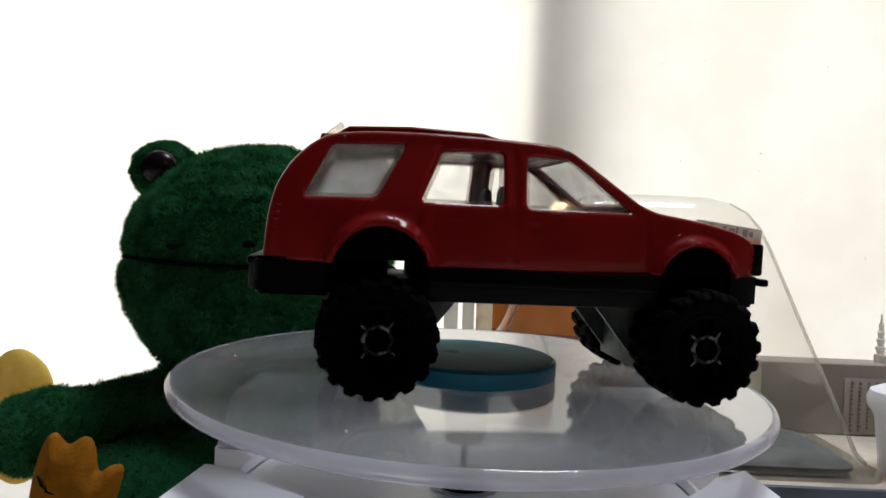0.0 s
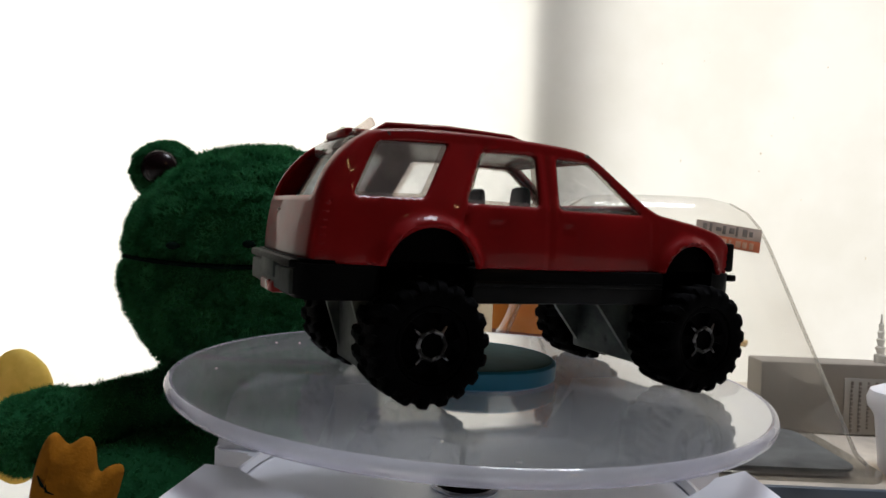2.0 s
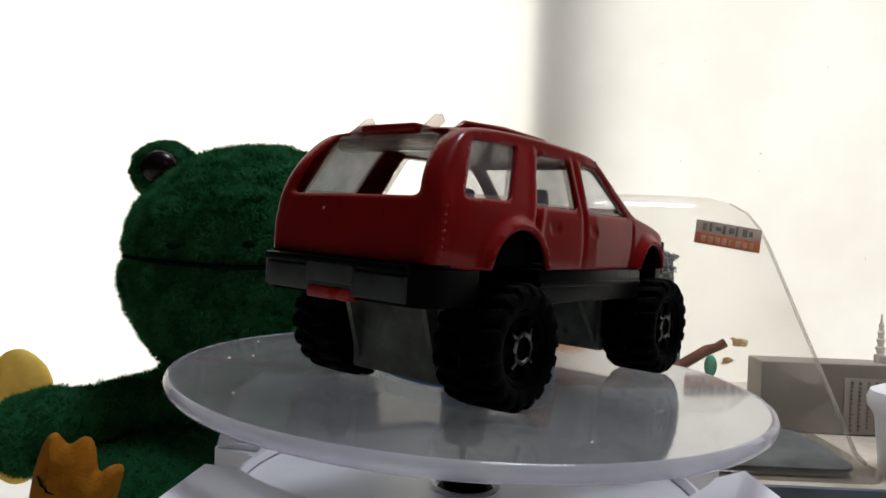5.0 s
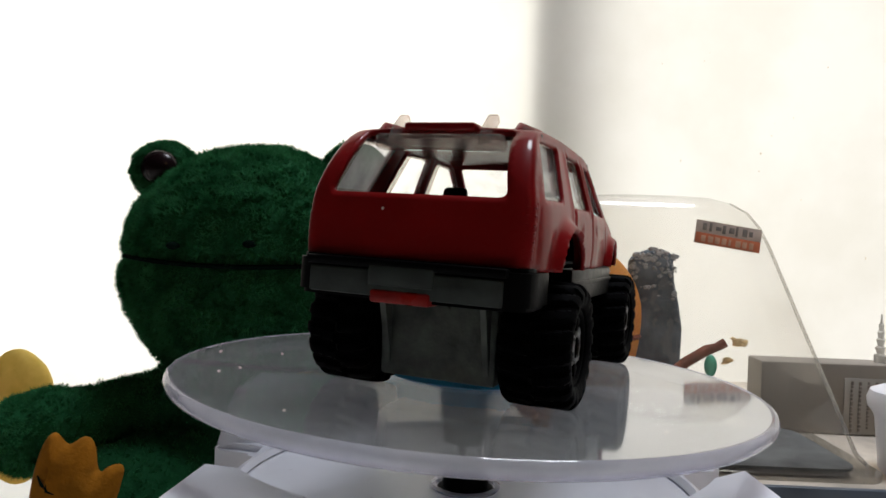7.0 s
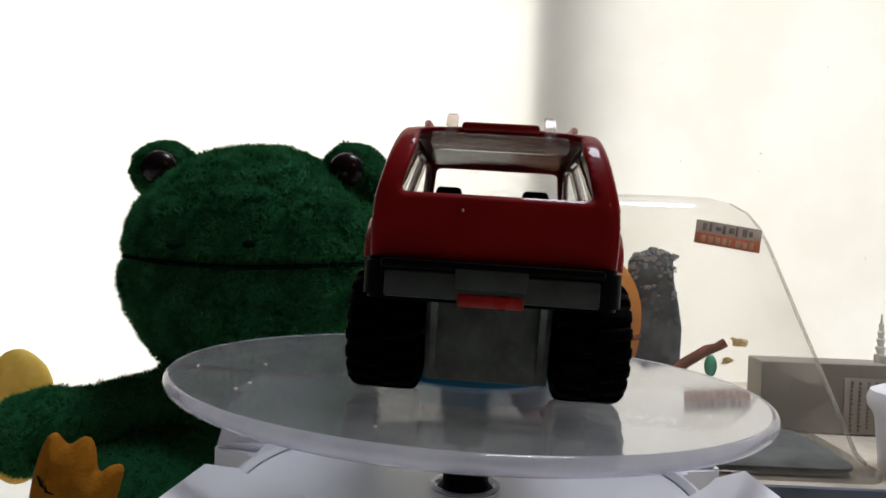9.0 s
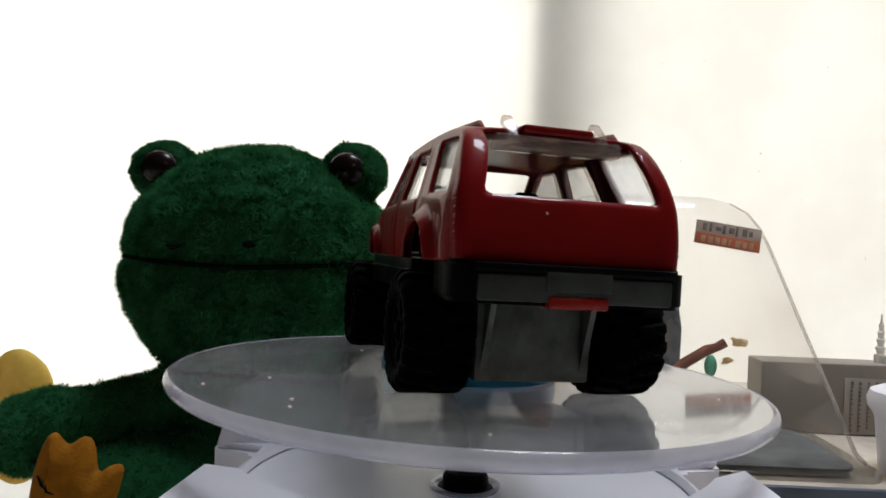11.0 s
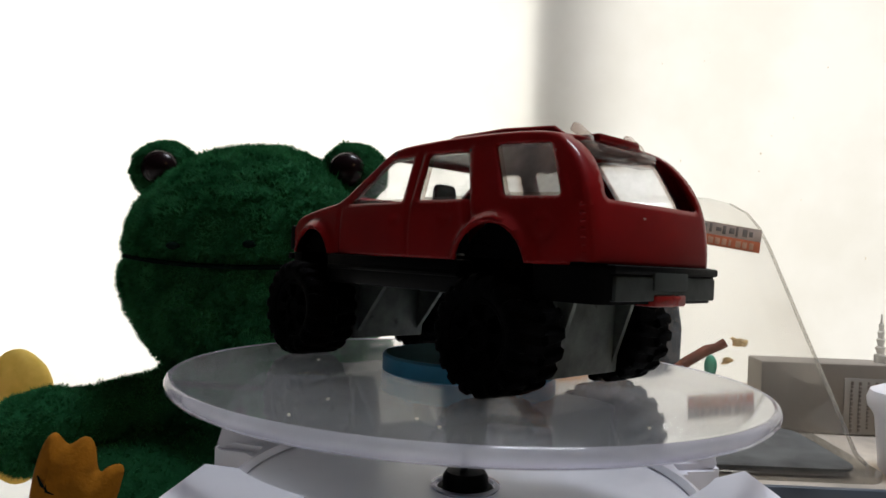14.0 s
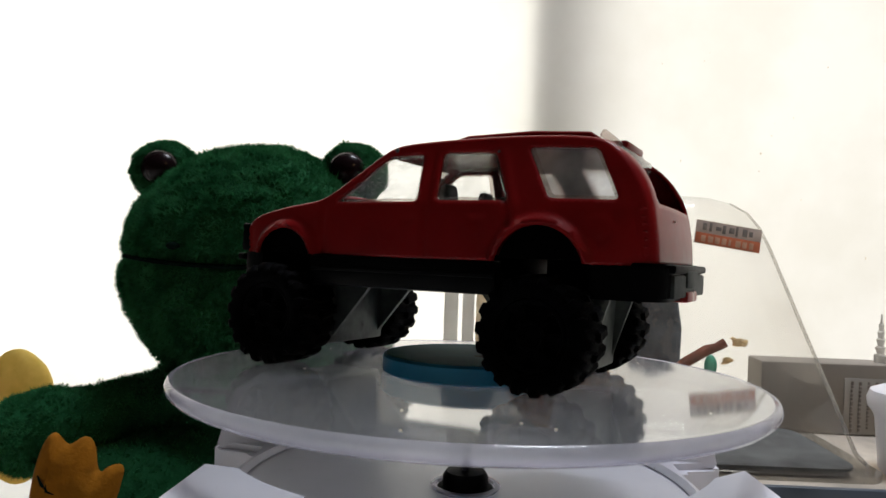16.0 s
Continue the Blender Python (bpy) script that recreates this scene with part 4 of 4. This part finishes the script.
def clear_case():
    d = root("clear_case", "scuffed clear plastic display case with sloping sides", "display case", pose(0, 0, 0))
    cx, cy, zb, zt = 70.0, 171.0, 7.0, HZ + 32.0
    prof = [(76, 31, zb, 8), (75.5, 30.5, zb + 3, 8), (73, 29, zb + 6, 9), (43.4, 21, zt - 19, 10), (40.3, 19.5, zt - 11.5, 11), (36.4, 17.6, zt - 6.2, 11), (30.5, 15, zt - 2.7, 10), (23, 11, zt - 0.7, 8), (13, 6, zt, 5)]
    bm = bmesh.new()
    rings = [[bm.verts.new((cx + x, cy + y, z)) for x, y in rounded_rect(hx, hy, r)] for hx, hy, z, r in prof]
    for a, b in zip(rings, rings[1:]):
        for i in range(len(a)):
            j = (i + 1) % len(a)
            bm.faces.new((a[i], a[j], b[j], b[i]))
    bm.faces.new(rings[-1])
    cover = part("cover", bm, DOME, d, smooth=50)
    # thick moulded corners that catch the light
    for sx in (-1, 1):
        for sy in (-1,):
            pts = [(cx + sx * (hx - 0.29 * r), cy + sy * (hy - 0.29 * r), z) for hx, hy, z, r in prof[1:7]]
            part("corner_edge", tube(bmesh.new(), pts, [0.8, 0.75, 0.6, 0.5, 0.4, 0.3], 8), TUBEP, cover, "thick clear corner edge")
    for x0, x1, mat, label in ((-7.6, -2.6, SPIKE, "white upright moulded rib"), (-1.0, 3.2, SPIKE, "white upright moulded rib"), (3.9, 9.8, PALEMARK, "tan upright moulded rib")):
        part("upright_rib", solid(bmesh.new(), x0, x1, 144.5, 146.5, 7.0, 71, 0.6), mat, d, label)
    bm = bmesh.new()
    prism(bm, [(cx + x, cy + y) for x, y in rounded_rect(80, 33, 9)], 4.6, 7.0)
    part("flange", bm, TUBEP, d, "clear plastic flange")
    bm = prism(bmesh.new(), [(cx + x, cy + y) for x, y in rounded_rect(72, 28, 8)], 7.05, 8.0)
    part("case_floor", bm, CASEFLOOR, d, "dark blue-grey floor of the case")
    st = part("price_sticker", solid(bmesh.new(), -11.9, 11.9, -0.15, 0.15, -4.3, 4.3, 0.05), STICKERW, d, "worn red and pale paper sticker", at=pose(0.0940, 0.1495, 0.0890, -6, 8, 0))
    part("sticker_band", solid(bmesh.new(), -11.6, 11.8, -0.30, -0.17, -4.1, -0.3, 0.03), STICKER, st, "faded red band")
    bm = bmesh.new()
    for i, (w, h, z) in enumerate(((1.5, 2.6, 0.9), (1.0, 3.4, 0.5), (2.0, 1.4, 1.6), (1.2, 3.2, 0.4), (1.9, 2.2, 1.2), (0.8, 3.6, 0.3), (1.8, 2.8, 0.7), (1.4, 2.0, 1.1))):
        solid(bm, -9.5 + i * 2.4, -9.5 + i * 2.4 + w, -0.30, -0.18, z * 0.7 + 0.2, z * 0.7 + 0.2 + h * 0.95, 0.03)
    part("worn_print", bm, WORN, st, "worn dark print")
    bm = bmesh.new()
    for i, w in enumerate((1.6, 1.9, 1.8, 1.7, 0.8, 1.9, 1.6, 1.5)):
        solid(bm, -9.6 + i * 2.5, -9.6 + i * 2.5 + w, -0.42, -0.31, -3.5, -1.2, 0.03)
    part("pale_print", bm, STICKERP, st, "pale print blocks")
    for x, z, r in ((98.3, 51.0, 2.2), (95.8, 52.6, 0.7), (94.4, 44.8, 1.5), (92.6, 43.4, 0.7)):
        part("glue_stain", ball(bmesh.new(), (x, 142 + (z - 14) * 0.11 - 0.5, z), (r * 1.3, 0.15, r * 0.75), 3, 0.7, 0.6), STAIN, d, "yellowish glue stain")


def small_things():
    bm = ball(bmesh.new(), (0, 0, 0), (29.7, 17, 29.7), 5)
    for v in bm.verts:
        a = math.atan2(v.co.y, v.co.x)
        v.co *= 1 - 0.015 * abs(math.sin(a * 4)) ** 0.5
        if v.co.z < 0:
            v.co.z *= 1.632
    o = root("orange_gourd", "smooth orange gourd ornament inside the clear case", "ornament", pose(0.0399, 0.172, 0.0565))
    part("skin", bm, PUMPKIN, o)
    seam = [(28.6 * math.cos(radians(a)), 16.1 * math.sin(radians(a)), -7.5) for a in range(0, 361, 10)]
    part("band", tube(bmesh.new(), seam, [1.2] * len(seam), 6), STICK, o, "thin dark band")
    stone = root("grey_stone", "dark grey stone slab with a white crusty top", "stone", pose(0, 0, 0))
    bm = solid(bmesh.new(), 66.0, 93, 178, 187, 8.0, 83, 2.5, 3, top=(0.62, 0.7), shift=(-4.5, 0))
    bmesh.ops.subdivide_edges(bm, edges=bm.edges[:], cuts=6, use_grid_fill=True)
    for v in bm.verts:
        v.co += Vector((1, 0.5, 0.9)) * 1.6 * noise.fractal(v.co * 0.09, 1.0, 2.0, 4)
        v.co.z = max(v.co.z, 8.0)
        if v.co.z > 70:
            v.co.z -= 0.035 * (v.co.x - 76) ** 2 * (v.co.z - 70) / 13
    part("slab", bm, ROCK, stone, smooth=50)
    rnd = random.Random(4)
    bm = bmesh.new()
    for i in range(90):
        x, z = rnd.uniform(66.5, 85), 83.5 - abs(rnd.gauss(0, 6.5))
        z -= 0.035 * (x - 76) ** 2
        r = rnd.uniform(0.35, 1.1)
        ball(bm, (x, 178.3 + 0.02 * (83 - z), z), (r * rnd.uniform(0.7, 1.6), 0.5, r), 1, 0.4, 0.7)
    part("crust", bm, CRUST, stone, "white crusty grains")["kind"] = "stuff"
    t = root("twig", "reddish brown twig with a green oval bead", "twig", pose(0, 0, 0))
    part("stem", tube(bmesh.new(), [(62, 158, 8.0), (68, 158.5, 20), (74.5, 158.8, 30.4), (79, 159.6, 36.5), (83.8, 160, 40.9), (91.9, 160, 46.1), (95, 160, 47.0), (98.3, 160, 49)], [1.9, 2.0, 2.0, 2.3, 2.0, 2.0, 1.6, 1.8], 10), STICK, t)
    part("bead", ball(bmesh.new(), (92.6, 158.0, 40.4), (2.3, 2.3, 4.2), 3), BEAD, t, "green oval bead")
    b = root("card_box", "low beige card box with a printed label", "box", pose(0, 0, 0))
    part("carton", solid(bmesh.new(), 131, 328, 205, 221, 4.6, 35.8, 1.0), BOX, b)
    lb = part("label", solid(bmesh.new(), 167, 232, 204.4, 204.9, 5.2, 29.7, 0.1), LABEL, b, "pale printed label")
    bm = bmesh.new()
    rnd = random.Random(2)
    for i in range(12):
        x = 169.5 + i * 3.6
        z = 28.3
        while z > 7.5:
            h = rnd.uniform(0.6, 1.6)
            solid(bm, x, x + rnd.uniform(0.7, 1.2), 204.0, 204.3, z - h, z, 0)
            z -= h + rnd.uniform(0.4, 0.9)
    part("fine_print", bm, WORN, lb, "small dark unreadable print")["kind"] = "stuff"
    c = root("white_cup", "white plastic cup beside the clear case", "cup", pose(0.1650, 0.150, 0.0046))
    bm = lathe(bmesh.new(), [(0.1, 0.0), (11, 0.0), (12, 1.5), (13.8, 20), (14.4, 21.5), (16.2, 24), (16.6, 27), (15.5, 30), (11, 32), (0.1, 32.5)], 48, cap=False)
    part("cup_body", bm, WHITE, c)
    s = root("white_spike", "white ridged plastic spike standing on the box", "plastic spike", pose(0.1865, 0.213, 0.0358))
    bm = lathe(bmesh.new(), [(2.5, 0), (2.5, 3.4), (1.4, 3.9), (2.2, 6.8), (1.1, 7.3), (1.9, 10.3), (1.0, 10.8), (1.6, 13.7), (0.9, 14.2), (1.2, 17), (0.6, 17.5), (0.35, 21.6)], 16)
    part("spike", bm, SPIKE, s)


room()
window()
table()
turntable_base()
PLATE_OB = turntable_plate()
CAR = toy_car()
frog()
clear_case()
small_things()

# turn of the plate in degrees, by seconds
TURN = [(0.0, 9.2), (1.5, 22.1), (3.5, 39.3), (5.2, 54.0), (7.0, 69.5), (8.0, 78.6), (9.0, 87.9), (10.7, 103.6), (12.5, 120.4), (14.5, 139.5), (16.0, 153.7)]


def turned(deg):
    """The plate wobbles: it leans a little on its shaft."""
    return pose(0, 0, H, 0, 0, deg) @ pose(0, 0, 0, 1.638, 0, 0) @ pose(0, 0, 0, 0, 0.731, 0)


def motions():
    walk(PLATE_OB, [(t, turned(a)) for t, a in TURN])
    walk(CAR, [(t, turned(a) @ pose(0, -0.00262, 0)) for t, a in TURN])


motions()
